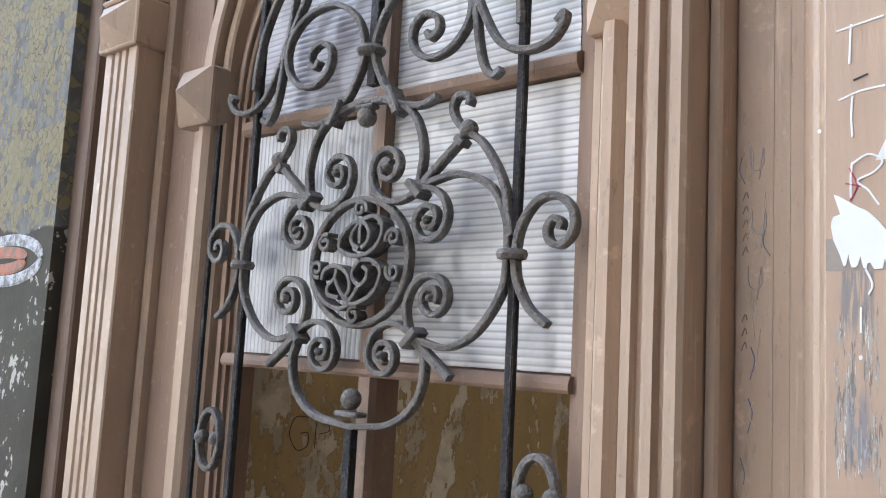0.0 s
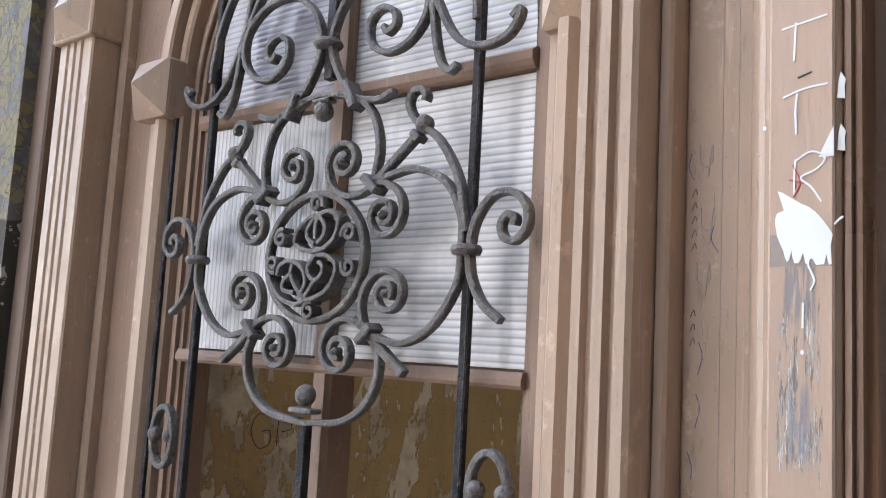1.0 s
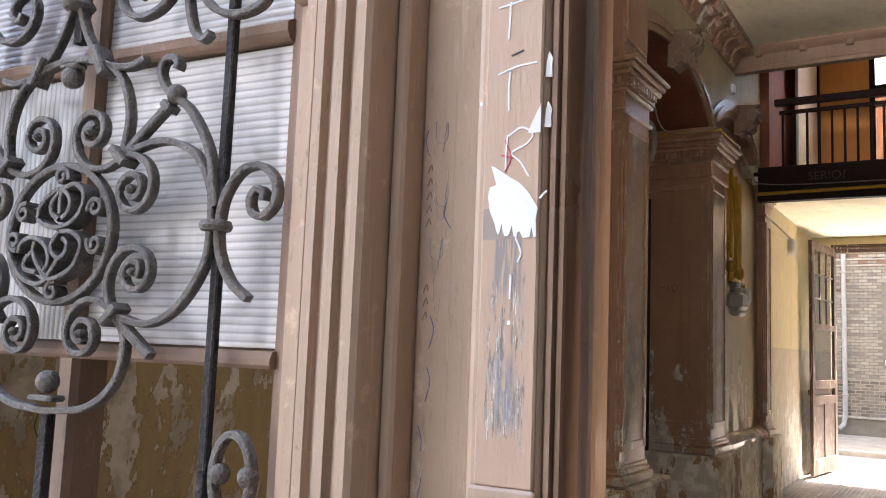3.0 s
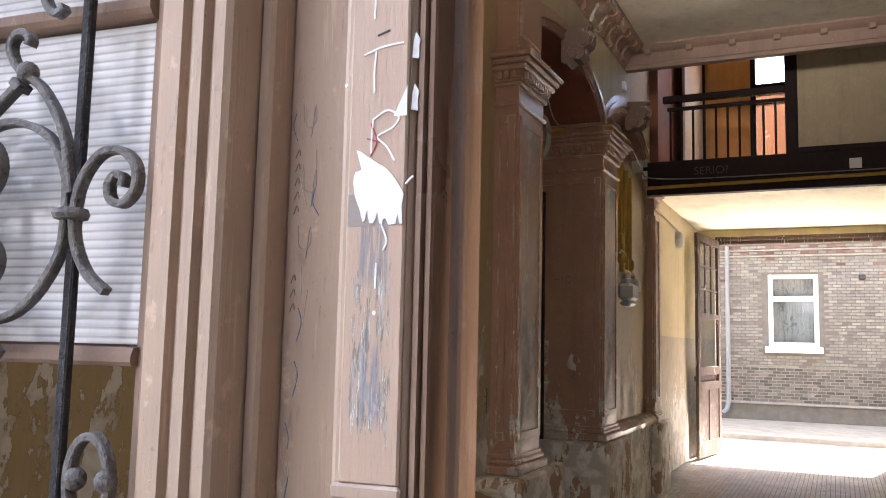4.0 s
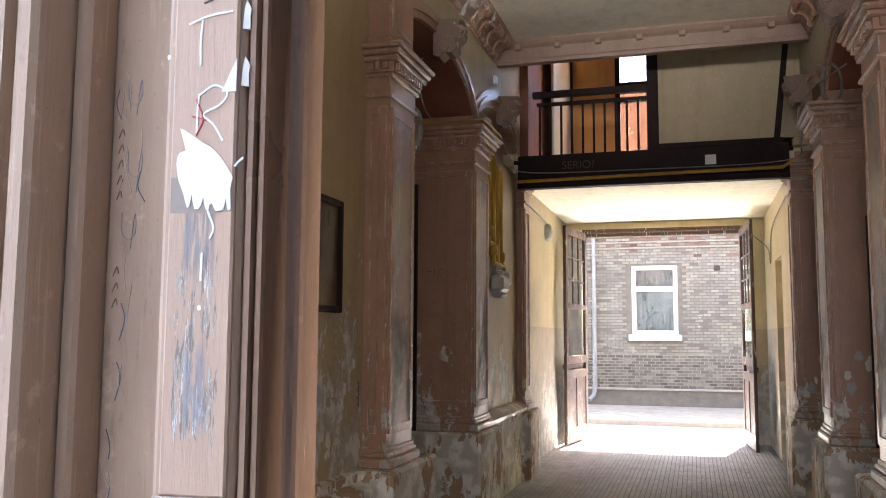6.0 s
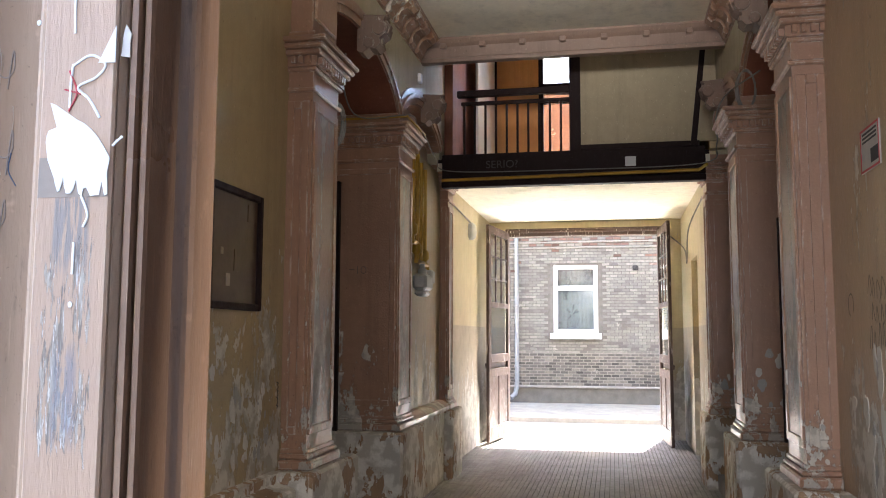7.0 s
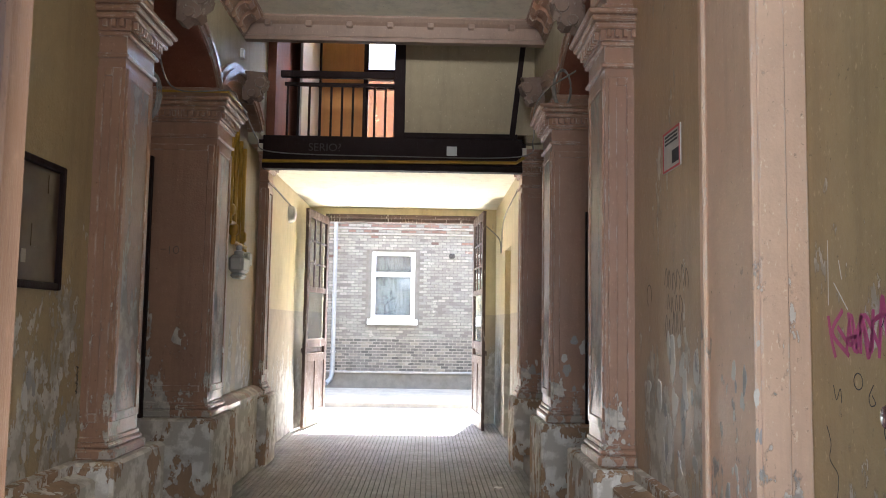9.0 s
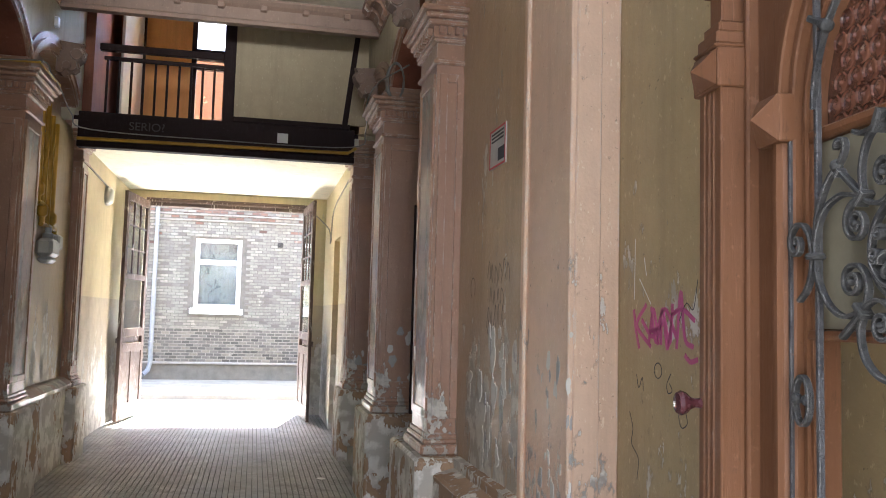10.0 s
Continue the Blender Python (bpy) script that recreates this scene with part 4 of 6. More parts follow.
def grille(th, metal, crown=True):
    """Wrought-iron scrollwork before the window; bars and scrolls are pieces of it."""
    F, K = -0.047, -0.035
    g = part("grille", Shape().band(arc(0.010, 1.768, 0.086, 0, 360, 48, 0.080), 0.0042, F, K), metal, th, "dark wrought-iron scrollwork grille", True)
    for u in (-0.346,):
        part("edge_bar", Shape().box(u, u + 0.008, -0.028, -0.016, 0.95, 2.05, 0.001), BLACKIRON, g)

    def bar(pts, h=0.0039, name="scroll", f=F, k=K):
        part(name, Shape().band(pts, h, f, k), metal, g, smooth=True)

    def orb(u, z, r=0.0115, d=-0.041):
        part("ball", Shape().ball((u, d, z), r), metal, g, smooth=True)
    HU, HL = (0.098, 1.853), (0.104, 1.675)
    for sg in (-1, 1):
        part("upright", Shape().box(0.006 + sg * 0.24 - 0.0052, 0.006 + sg * 0.24 + 0.0052, -0.039, -0.028, 0.95, 2.33, 0.0015), BLACKIRON, g)
        part("collar", Shape().lathe((0.006 + sg * 0.24, -0.040, 1.770), [(0.012, -0.006), (0.016, -0.005), (0.018, 0.0), (0.016, 0.005), (0.012, 0.006)], 14), metal, g, smooth=True)
        # great side curves
        bar(flip(smooth_path([(0.236, 1.768), (0.232, 1.81), (0.208, 1.848), (0.165, 1.866), (0.125, 1.862), HU]), sg))
        bar(flip(smooth_path([(0.236, 1.772), (0.230, 1.73), (0.198, 1.686), (0.155, 1.666), HL]), sg))
        bar(flip(smooth_path([(0.240, 1.79), (0.226, 1.85), (0.196, 1.897), (0.162, 1.922), (0.148, 1.943), (0.152, 1.958), (0.166, 1.960), (0.173, 1.952), (0.171, 1.946)]), sg))
        # rod with ball
        bar(flip([HU, (0.125, 1.876), (0.166, 1.909)], sg), 0.0045)
        orb(0.006 + sg * 0.172, 1.918)
        part("ball_seat", Shape().band([(0.006 + sg * 0.158, 1.909), (0.006 + sg * 0.168, 1.900)], 0.0045, -0.050, -0.032), metal, g)
        # outer scrolls and tails at the collar
        bar(flip(smooth_path([(0.245, 1.765), (0.252, 1.80), (0.272, 1.826), (0.297, 1.830), (0.316, 1.815), (0.318, 1.792), (0.304, 1.778), (0.290, 1.782), (0.286, 1.796), (0.294, 1.806), (0.303, 1.802), (0.302, 1.794)]), sg))
        bar(flip(smooth_path([(0.245, 1.768), (0.250, 1.74), (0.266, 1.712), (0.290, 1.694)]), sg))
        # eight volutes round the wreath
        for c, hub, dirn in (((0.118, 1.815), HU, -1), ((0.046, 1.886), HU, -1), ((0.130, 1.722), HL, -1), ((0.056, 1.653), HL, 1)):
            dx, dz = hub[0] - c[0], hub[1] - c[1]
            a0, r0 = math.degrees(math.atan2(dz, dx)), math.hypot(dx, dz)
            pts = []
            for i in range(57):
                t = i / 56
                r = 0.034 + (r0 - 0.034) * max(0, 1 - t * 4) ** 2 - 0.027 * t ** 0.9
                a = radians(a0 + dirn * 640 * t)
                pts.append((c[0] + r * math.cos(a), c[1] + r * math.sin(a)))
            bar(flip(pts, sg), 0.0036)
            part("volute_eye", Shape().lathe((0.006 + sg * c[0], -0.044, c[1]), [(0.005, 0.006), (0.005, -0.004), (0.003, -0.007), (0.001, -0.008)], 10, "y"), metal, g, smooth=True)
        # clamps
        for hub, ang in ((HU, 48), (HL, -45)):
            a = radians(ang)
            u, z = 0.006 + sg * hub[0], hub[1]
            t = Vector((sg * -math.sin(a), math.cos(a)))
            part("clamp", Shape().band([(u - t.x * 0.014, z - t.y * 0.014), (u, z), (u + t.x * 0.014, z + t.y * 0.014)], 0.005, -0.054, -0.03), metal, g, smooth=True)
        bar(flip([HL, (0.130, 1.655), (0.162, 1.632)], sg), 0.005)
        # crown
        bar(flip(smooth_path([HU, (0.104, 1.90), (0.088, 1.944), (0.052, 1.969), (0.0, 1.978)]), sg))
        bar(flip(smooth_path([(0.03, 1.974), (0.07, 1.962), (0.100, 1.958), (0.122, 1.965)]), sg))
        if crown:
            bar(flip(smooth_path([(0.055, 1.968), (0.030, 1.995), (0.012, 2.03), (0.010, 2.055), (0.028, 2.095), (0.070, 2.124), (0.125, 2.122), (0.163, 2.092), (0.166, 2.052), (0.140, 2.022), (0.104, 2.016), (0.078, 2.034), (0.076, 2.060), (0.094, 2.074), (0.114, 2.066), (0.118, 2.050), (0.106, 2.041), (0.099, 2.050)]), sg))
            bar(flip(smooth_path([(0.288, 2.022), (0.298, 2.030), (0.296, 2.018), (0.280, 2.002), (0.248, 1.998), (0.215, 2.012), (0.190, 2.048), (0.168, 2.10), (0.160, 2.16)]), sg))
            bar(flip(smooth_path([(0.172, 2.09), (0.180, 2.03), (0.190, 1.992), (0.204, 1.976), (0.216, 1.982)]), sg))
        else:
            orb(0.006 + sg * 0.197, 2.168, 0.013)
            part("rod", Shape().band([(0.006 + sg * 0.197, 2.168), (0.006 + sg * 0.255, 2.200)], 0.006, -0.044, -0.030), metal, g)
        part("clamp", Shape().band([(0.006 + sg * 0.045, 1.985), (0.006 + sg * 0.062, 1.952)], 0.006, -0.054, -0.03), metal, g, smooth=True)
        bar(flip(arc(0, 2.03, 0.24, 0, 90, 24), sg))
        if crown:
            bar(flip(smooth_path([(0.163, 2.10), (0.12, 2.17), (0.05, 2.23), (0.0, 2.26)]), sg))
        # lower loop
        bar(flip(smooth_path([HL, (0.118, 1.642), (0.106, 1.600), (0.066, 1.572), (0.0, 1.564)]), sg, 0.012))
        # ring with two balls beside the upright
        bar(flip(arc(0.284, 1.518, 0.024, 0, 360, 24, 0.042), sg), 0.004)
        orb(0.006 + sg * 0.268, 1.520, 0.011)
        orb(0.006 + sg * 0.304, 1.520, 0.011)
    part("collar", Shape().lathe((0.007, -0.041, 2.045), [(0.014, -0.006), (0.018, -0.004), (0.020, 0.0), (0.018, 0.004), (0.014, 0.006)], 14), metal, g, smooth=True)
    part("upright", Shape().box(0.0, 0.014, -0.040, -0.027, 2.0, 2.34, 0.001), BLACKIRON, g)
    part("upright", Shape().box(0.0, 0.013, -0.040, -0.027, 0.95, 1.564, 0.001), BLACKIRON, g)
    orb(0.007, 1.956, 0.0135)
    part("ball_seat", Shape().box(-0.008, 0.022, -0.050, -0.032, 1.966, 1.972, 0.002), metal, g)
    orb(0.011, 1.597, 0.0135)
    part("collar", Shape().box(-0.009, 0.031, -0.052, -0.030, 1.575, 1.582, 0.002), metal, g)
    # wreath: two open blossoms on short stems, with six small scrolls
    petals = (
        [(-0.018, 1.786), (-0.014, 1.800), (0.005, 1.815), (0.024, 1.820), (0.043, 1.823), (0.057, 1.812), (0.055, 1.794), (0.041, 1.780), (0.020, 1.774), (-0.003, 1.777), (-0.017, 1.784)],
        [(0.019, 1.783), (0.006, 1.791), (0.006, 1.804), (0.022, 1.817), (0.035, 1.806), (0.034, 1.793), (0.024, 1.784)],
        [(0.020, 1.790), (0.019, 1.806), (0.022, 1.815)],
        [(0.024, 1.769), (0.042, 1.768), (0.057, 1.758), (0.058, 1.746), (0.049, 1.729), (0.032, 1.719), (0.010, 1.714), (-0.005, 1.724)],
        [(-0.046, 1.745), (-0.043, 1.756), (-0.028, 1.763), (-0.012, 1.760), (0.002, 1.750), (0.007, 1.734), (-0.001, 1.721)],
        [(-0.019, 1.758), (-0.020, 1.745), (-0.009, 1.729), (0.007, 1.717)],
        [(-0.020, 1.747), (-0.033, 1.737), (-0.032, 1.726), (-0.012, 1.722)],
        [(0.022, 1.769), (0.012, 1.758), (0.011, 1.747), (0.023, 1.738), (0.034, 1.744), (0.036, 1.755), (0.028, 1.761)],
        [(0.023, 1.738), (0.017, 1.729), (0.007, 1.717)],
        [(-0.066, 1.748), (-0.052, 1.729), (-0.035, 1.715), (-0.011, 1.708), (0.007, 1.713)],
    )
    for pts in petals:
        bar(smooth_path(pts, 6), 0.0027, "petal", -0.054, -0.032)
    for du, z, a0, turn in ((-0.047, 1.793, 60, 1.3), (0.075, 1.795, 200, -1.3), (-0.059, 1.760, -60, -1.3), (0.078, 1.754, 150, 1.3), (0.015, 1.834, -20, 1.2), (0.014, 1.700, 60, 1.2)):
        bar(spiral(du, z, 0.0125, 0.0035, a0, turn, 22), 0.0028, f=-0.052, k=-0.034)
    return g


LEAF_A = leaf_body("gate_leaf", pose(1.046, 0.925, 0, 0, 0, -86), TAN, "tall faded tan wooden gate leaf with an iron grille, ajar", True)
grille(LEAF_A, IRON)
LEAF_B = leaf_body("gate_leaf", pose(1.602, -0.964, 0, 0, 0, 174.8), BROWN, "tall orange-brown wooden gate leaf, open against the porch wall", False)
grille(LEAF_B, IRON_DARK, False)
k = part("door_knob", Shape().lathe((-0.63, -0.056, 1.478), [(0.020, 0.0), (0.020, -0.008), (0.012, -0.012), (0.010, -0.03), (0.013, -0.04), (0.024, -0.052), (0.027, -0.062), (0.022, -0.07), (0.004, -0.073)], 18, "y"), KNOB, LEAF_B, "glossy dark red turned knob", True)

# wooden frame round the entrance
fr = thing("gate_frame", "dark brown wooden frame of the entrance gate", "door frame", kind="structure")
part("jamb", Shape().box(0.965, 1.30, 1.68, 1.74, -0.05, 3.3, 0.004), JAMBWOOD, fr)
part("jamb", Shape().box(1.0, 1.30, -1.10, -1.02, -0.05, 3.3, 0.004), SASH, fr)
part("head", Shape().box(0.985, 1.30, -1.02, 1.675, 3.26, 3.3), DARKWOOD, fr)

# ---- landing over the back part ----
BX = 10.42
land = thing("landing", "dark brown wooden landing with a plain railing", "balcony", kind="structure")
part("edge_beam", Shape().box(BX, BX + 0.16, -1.06, 1.98, 3.50, 3.82, 0.008), DARKWOOD, land)
part("lower_beam", Shape().box(BX - 0.03, BX + 0.10, -1.06, 1.98, 3.42, 3.49, 0.006), DARKWOOD, land)
rail = part("railing", Shape().box(BX, BX + 0.07, 0.46, 1.80, 4.52, 4.60, 0.008).box(BX + 0.01, BX + 0.06, 0.46, 1.75, 4.42, 4.46, 0.004), DARKWOOD, land)
for i in range(10):
    part("baluster", Shape().box(BX + 0.02, BX + 0.045, 1.70 - i * 0.128, 1.725 - i * 0.128, 3.82, 4.43), DARKWOOD, rail)
part("post", Shape().box(BX, BX + 0.14, 0.33, 0.46, 3.80, 5.4, 0.006), DARKWOOD, land)
part("panel", Shape().box(BX + 0.03, BX + 0.06, -1.21, 0.33, 3.88, 5.4), OLIVE, land, "plain olive painted panel")
part("panel_frame", Shape().box(BX, BX + 0.07, -1.0, 0.33, 3.82, 3.88, 0.004), DARKWOOD, land)
part("stair_string", Shape().prism([(-0.90, 3.82), (-0.965, 3.82), (-1.09, 4.95), (-1.03, 4.95)], BX - 0.01, BX + 0.08, "x"), DARKWOOD, land)
solid("landing_floor", fence_of(BX + 0.16, 13.2, -1.12, 2.06, 3.744, 3.80), DARKWOOD, "wooden landing floor", "floor", "structure")
solid("wall_landing_north", fence_of(10.95, 13.2, 1.95, 2.06, 3.8, 7.0), REDWALL, "red-brown painted wall of the landing", "wall", "structure")
solid("wall_landing_back_1", fence_of(13.0, 13.2, 1.02, 1.95, 3.8, 7.0), ORANGE, "orange painted wall of the landing", "wall", "structure")
solid("wall_landing_back_2", fence_of(13.0, 13.2, -1.12, 0.30, 3.8, 7.0), ORANGE, "orange painted wall of the landing", "wall", "structure")
solid("wall_landing_south", fence_of(10.5, 13.2, -1.30, -1.12, 3.8, 7.0), OLIVE, "olive wall of the landing", "wall", "structure")
solid("ceiling_landing", fence_of(9.9, 13.2, -3.2, 3.2, 6.6, 6.8), CEIL, "ceiling of the stair hall", "ceiling", "structure")
solid("wall_hall_front", fence_of(9.62, 9.9, -3.2, 3.2, 5.0, 6.8), OCHRE, "wall above the cross beam", "wall", "structure")
w = thing("window_1", "open landing window with a brown frame", "window", kind="structure")
part("window_frame", Shape().box(12.98, 13.06, 0.96, 1.03, 3.8, 6.4).box(12.98, 13.06, 0.30, 0.34, 3.8, 6.4).box(12.98, 13.06, 0.34, 0.96, 5.24, 5.40).box(12.98, 13.06, 0.34, 0.96, 5.10, 5.15), DARKWOOD, w)
d = thing("door_1", "half-open white and dark landing door", "door", pose(12.1, 1.80, 3.8, 0, 0, -9), kind="structure")
part("door_leaf", Shape().box(0, 0.8, 0, 0.04, 0, 2.1, 0.004), WHITE, d)
part("door_edge", Shape().box(0.802, 0.86, -0.02, 0.05, 0, 2.15, 0.004), DARKWOOD, d)

# cross beam with small brackets
cb = thing("cross_beam", "brown moulded plaster cross beam with small brackets", "beam", kind="structure")
part("beam", Shape().prism([(9.62, 4.68), (9.56, 4.68), (9.56, 4.72), (9.585, 4.74), (9.585, 4.86), (9.55, 4.89), (9.52, 4.93), (9.52, 4.96), (9.66, 4.96), (9.66, 4.68)], RIGHT + 0.06, LEFT - 0.06, "y"), BEAMPAINT, cb)
for i in range(7):
    y = 1.80 - i * 0.44
    part("bracket", Shape().box(9.535, 9.59, y - 0.035, y + 0.035, 4.83, 4.89, 0.008), BEAMPAINT, cb)

# coved cornice with scroll brackets under the ceiling
for sg, wy in ((1, LEFT - 0.06), (-1, RIGHT + 0.06)):
    c = thing("cornice", "pink plaster cornice with scroll brackets", "cornice", group="ceiling cornices", kind="structure")
    f = lambda o: wy - sg * o
    part("moulding", Shape().prism([(f(0), 4.68), (f(0.015), 4.68), (f(0.02), 4.72), (f(0.08), 4.83), (f(0.18), 4.90), (f(0.21), 4.915), (f(0.21), 4.951), (f(0), 4.951)], PIL[0][1], 9.52, "x"), PINK, c)
    x = 6.5
    while x < 9.4:
        q = Shape().prism([(f(0.01), 4.69), (f(0.04), 4.675), (f(0.065), 4.70), (f(0.06), 4.745), (f(0.09), 4.80), (f(0.14), 4.825), (f(0.18), 4.81), (f(0.215), 4.845), (f(0.20), 4.91), (f(0.0), 4.91)], x, x + 0.15, "x")
        q.lathe((x - 0.012, f(0.165), 4.852), [(0.030, 0.0), (0.036, 0.006), (0.036, 0.168), (0.030, 0.174)], 12, "x")
        part("scroll_bracket", q, PINK, c)
        x += 0.30

# arch rims and keystone consoles
for sg, wy in ((1, LEFT - 0.06), (-1, RIGHT + 0.06)):
    for kk, (cx, _, _, x0, x1) in enumerate(ARCHES):
        a = thing("arch_rim", "pink moulded rim of a side arch with a broken keystone console", "arch", group="side arches", kind="structure")
        for o0, o1, out in ((-0.0, 0.06, 0.03), (0.06, 0.11, 0.05), (0.11, 0.17, 0.025)):
            q = Shape()
            ring = list(zip(arch_line(kk, o0), arch_line(kk, o1)))
            for (p, r), (p2, r2) in zip(ring, ring[1:]):
                q.prism([p, p2, r2, r], wy, wy - sg * out, "y")
            part("rim_moulding", q, PINK, a)
        q = Shape()
        pts = arch_line(kk)
        for p, r in zip(pts, pts[1:]):
            q.prism([p, r, (r[0], r[1] - 0.012), (p[0], p[1] - 0.012)], wy - sg * 0.01, wy + sg * 0.6, "y")
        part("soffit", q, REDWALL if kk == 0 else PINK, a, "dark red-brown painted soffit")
        q = Shape()
        prof = [(0.0, 4.02), (0.05, 4.00), (0.10, 4.04), (0.16, 4.03), (0.20, 4.07), (0.19, 4.12), (0.24, 4.16), (0.26, 4.22), (0.22, 4.27), (0.24, 4.31), (0.0, 4.33)]
        q.prism([(wy - sg * o, z) for o, z in prof], cx - 0.09, cx + 0.09, "x")
        q.prism([(wy - sg * o * 1.05, z + (0.02 if o else 0)) for o, z in prof], cx - 0.035, cx + 0.035, "x")
        for k in (-1, 1):
            q.lathe((cx + k * 0.09 - 0.02, wy - sg * 0.19, 4.20), [(0.055, 0), (0.06, 0.01), (0.06, 0.03), (0.055, 0.04)], 12, "x")
            q.lathe((cx + k * 0.09 - 0.02, wy - sg * 0.10, 4.08), [(0.04, 0), (0.045, 0.01), (0.045, 0.03), (0.04, 0.04)], 12, "x")
        part("keystone_console", q, CONSOLE, a, "broken grey-brown scrolled console")

# dark doors in the niches
for y0, y1, nm in ((2.70, 2.752, "door_2"), (-1.902, -1.85, "door_3")):
    d = thing(nm, "dark brown tall door at the back of a side niche", "door", kind="structure")
    part("door_leaf", Shape().box(6.75, 8.0, y0, y1, 0, 3.1, 0.004), DARKWOOD, d)
    e0, e1, top = (2.47, 2.70, 3.09) if y0 > 0 else (-1.85, -1.37, 2.66)
    part("open_leaf", Shape().box(8.03, 8.085, e0, e1, 0, top, 0.004), DARKWOOD, d, "dark door leaf folded against the pilaster")

# steps on the stair side
st = thing("side_steps", "worn grey stone steps to the stairway", "steps", kind="structure")
for i in range(6):
    part("step", Shape().box(PIL[1][1] + 0.06, PIL[2][0] - 0.08, -1.40 - i * 0.28 - 0.3, -1.10 - i * 0.28, i * 0.17 - 0.04, 0.17 * (i + 1), 0.01), STONE, st)

# ---- yard gate ----
gl = thing("yard_gate", "brown panelled yard gate with two leaves folded in", "gate", kind="structure")
part("head", Shape().box(GATE_X - 0.05, GATE_X + 0.1, -0.80, 1.78, 3.345, 3.478, 0.008), GATEWOOD, gl)
part("head_bead", Shape().box(GATE_X - 0.08, GATE_X - 0.052, -0.80, 1.78, 3.405, 3.445, 0.008), GATEWOOD, gl)


def yard_leaf(m):
    th = thing("yard_gate_leaf", "brown panelled gate leaf with small panes, folded open inwards", "door", m, "yard gate leaves")
    W = 1.25
    s = Shape()
    s.box(0, 0.12, 0, 0.05, 0.03, 3.32, 0.004).box(W - 0.12, W, 0, 0.05, 0.03, 3.32, 0.004)
    for z0, z1 in ((0.03, 0.25), (1.0, 1.12), (1.22, 1.34), (2.06, 2.14), (3.2, 3.32)):
        s.box(0.12, W - 0.12, 0, 0.05, z0, z1, 0.003)
    s.box(W / 2 - 0.05, W / 2 + 0.05, 0.002, 0.048, 0.25, 1.0)
    part("leaf_frame", s, GATEWOOD, th)
    for a, b in ((0.12, W / 2 - 0.05), (W / 2 + 0.05, W - 0.12)):
        q = Shape().box(a, b, 0.015, 0.035, 0.25, 1.0)
        q.add([(a + 0.05, 0.015, 0.32), (b - 0.05, 0.015, 0.32), (b - 0.05, 0.015, 0.93), (a + 0.05, 0.015, 0.93), (a + 0.12, -0.004, 0.40), (b - 0.12, -0.004, 0.40), (b - 0.12, -0.004, 0.85), (a + 0.12, -0.004, 0.85)], [(0, 1, 5, 4), (1, 2, 6, 5), (2, 3, 7, 6), (3, 0, 4, 7), (4, 5, 6, 7)])
        part("lower_panel", q, GATEWOOD, th)
    pane = part("pane", Shape().box(0.12, W - 0.12, 0.022, 0.028, 1.34, 3.2), GLASS, th, "dusty glass")
    pane.visible_shadow = False
    for i in (1, 2):
        x = 0.12 + (W - 0.24) * i / 3
        part("glazing_bar", Shape().box(x - 0.012, x + 0.012, 0.01, 0.04, 2.14, 3.2), GATEWOOD, th)
    for z in (2.5, 2.85):
        part("glazing_bar", Shape().box(0.12, W - 0.12, 0.012, 0.038, z - 0.012, z + 0.012), GATEWOOD, th)
    part("middle_rail", Shape().box(0.02, W - 0.02, -0.03, 0.0, 1.13, 1.21, 0.01), GATEWOOD, th)
    return th


yard_leaf(pose(14.98, 1.76, 0, 0, 0, 172) @ Matrix.Diagonal((1, 1, 1.027, 1)))
yard_leaf(pose(14.98, -0.78, 0, 0, 0, -176) @ Matrix.Diagonal((1, -1, 1.027, 1)))

# ---- yard ----
# out-of-view facing, added so the yard window reflects something darker
solid("wall_yard_facing", Shape().box(GATE_X + 0.352, GATE_X + 0.40, -14, 14, 3.5, 6.0), REDBRICK, "unseen dark brick facing, added to dim the yard window's reflection", "wall", "structure")
YX = 22.0
solid("wall_yard_house", fence_of(YX, YX + 0.5, 1.45, 12, -0.1, 7.5), MORTAR, "mortar bed of the brick house", "wall", "structure")
solid("wall_yard_house_2", fence_of(YX, YX + 0.5, -12, 0.36, -0.1, 7.5), MORTAR, "mortar bed of the brick house", "wall", "structure")
solid("wall_yard_house_3", fence_of(YX, YX + 0.5, 0.36, 1.45, -0.1, 1.74), MORTAR, "mortar bed of the brick house", "wall", "structure")
solid("wall_yard_house_4", fence_of(YX, YX + 0.5, 0.36, 1.45, 3.43, 7.5), MORTAR, "mortar bed of the brick house", "wall", "structure")
solid("yard_gutter", Shape().box(17.72, 17.9, -8, 10, -0.1, -0.044), STONE, "dark worn gutter along the kerb", "gutter", "structure")
solid("yard_kerb", Shape().box(17.9, 18.1, -8, 10, -0.1, 0.05, 0.01), STONE, "worn stone kerb in the yard", "kerb", "structure")
solid("yard_path", Shape().box(18.1, YX, -8, 10, -0.1, 0.03), PATHM, "raised concrete strip before the brick house", "pavement", "structure")
pl = thing("house_plinth", "grey plastered foot of the brick house with a ledge", "plinth", kind="structure")
part("plinth", Shape().box(YX - 0.06, YX, -8, 10, 0, 0.40), MORTAR, pl)
part("ledge", Shape().box(YX - 0.10, YX, -8, 10, 0.40, 0.45, 0.01), STONE, pl)
w = thing("window_2", "white plastic window in the brick house", "window", kind="structure")
q = Shape()
for y0, y1, z0, z1 in ((0.36, 0.46, 1.74, 3.43), (1.35, 1.45, 1.74, 3.43), (0.46, 1.35, 1.74, 1.84), (0.46, 1.35, 3.33, 3.43), (0.46, 1.35, 2.80, 2.92)):
    q.box(YX + 0.02, YX + 0.10, y0, y1, z0, z1, 0.008)
part("window_frame", q, WHITE, w)
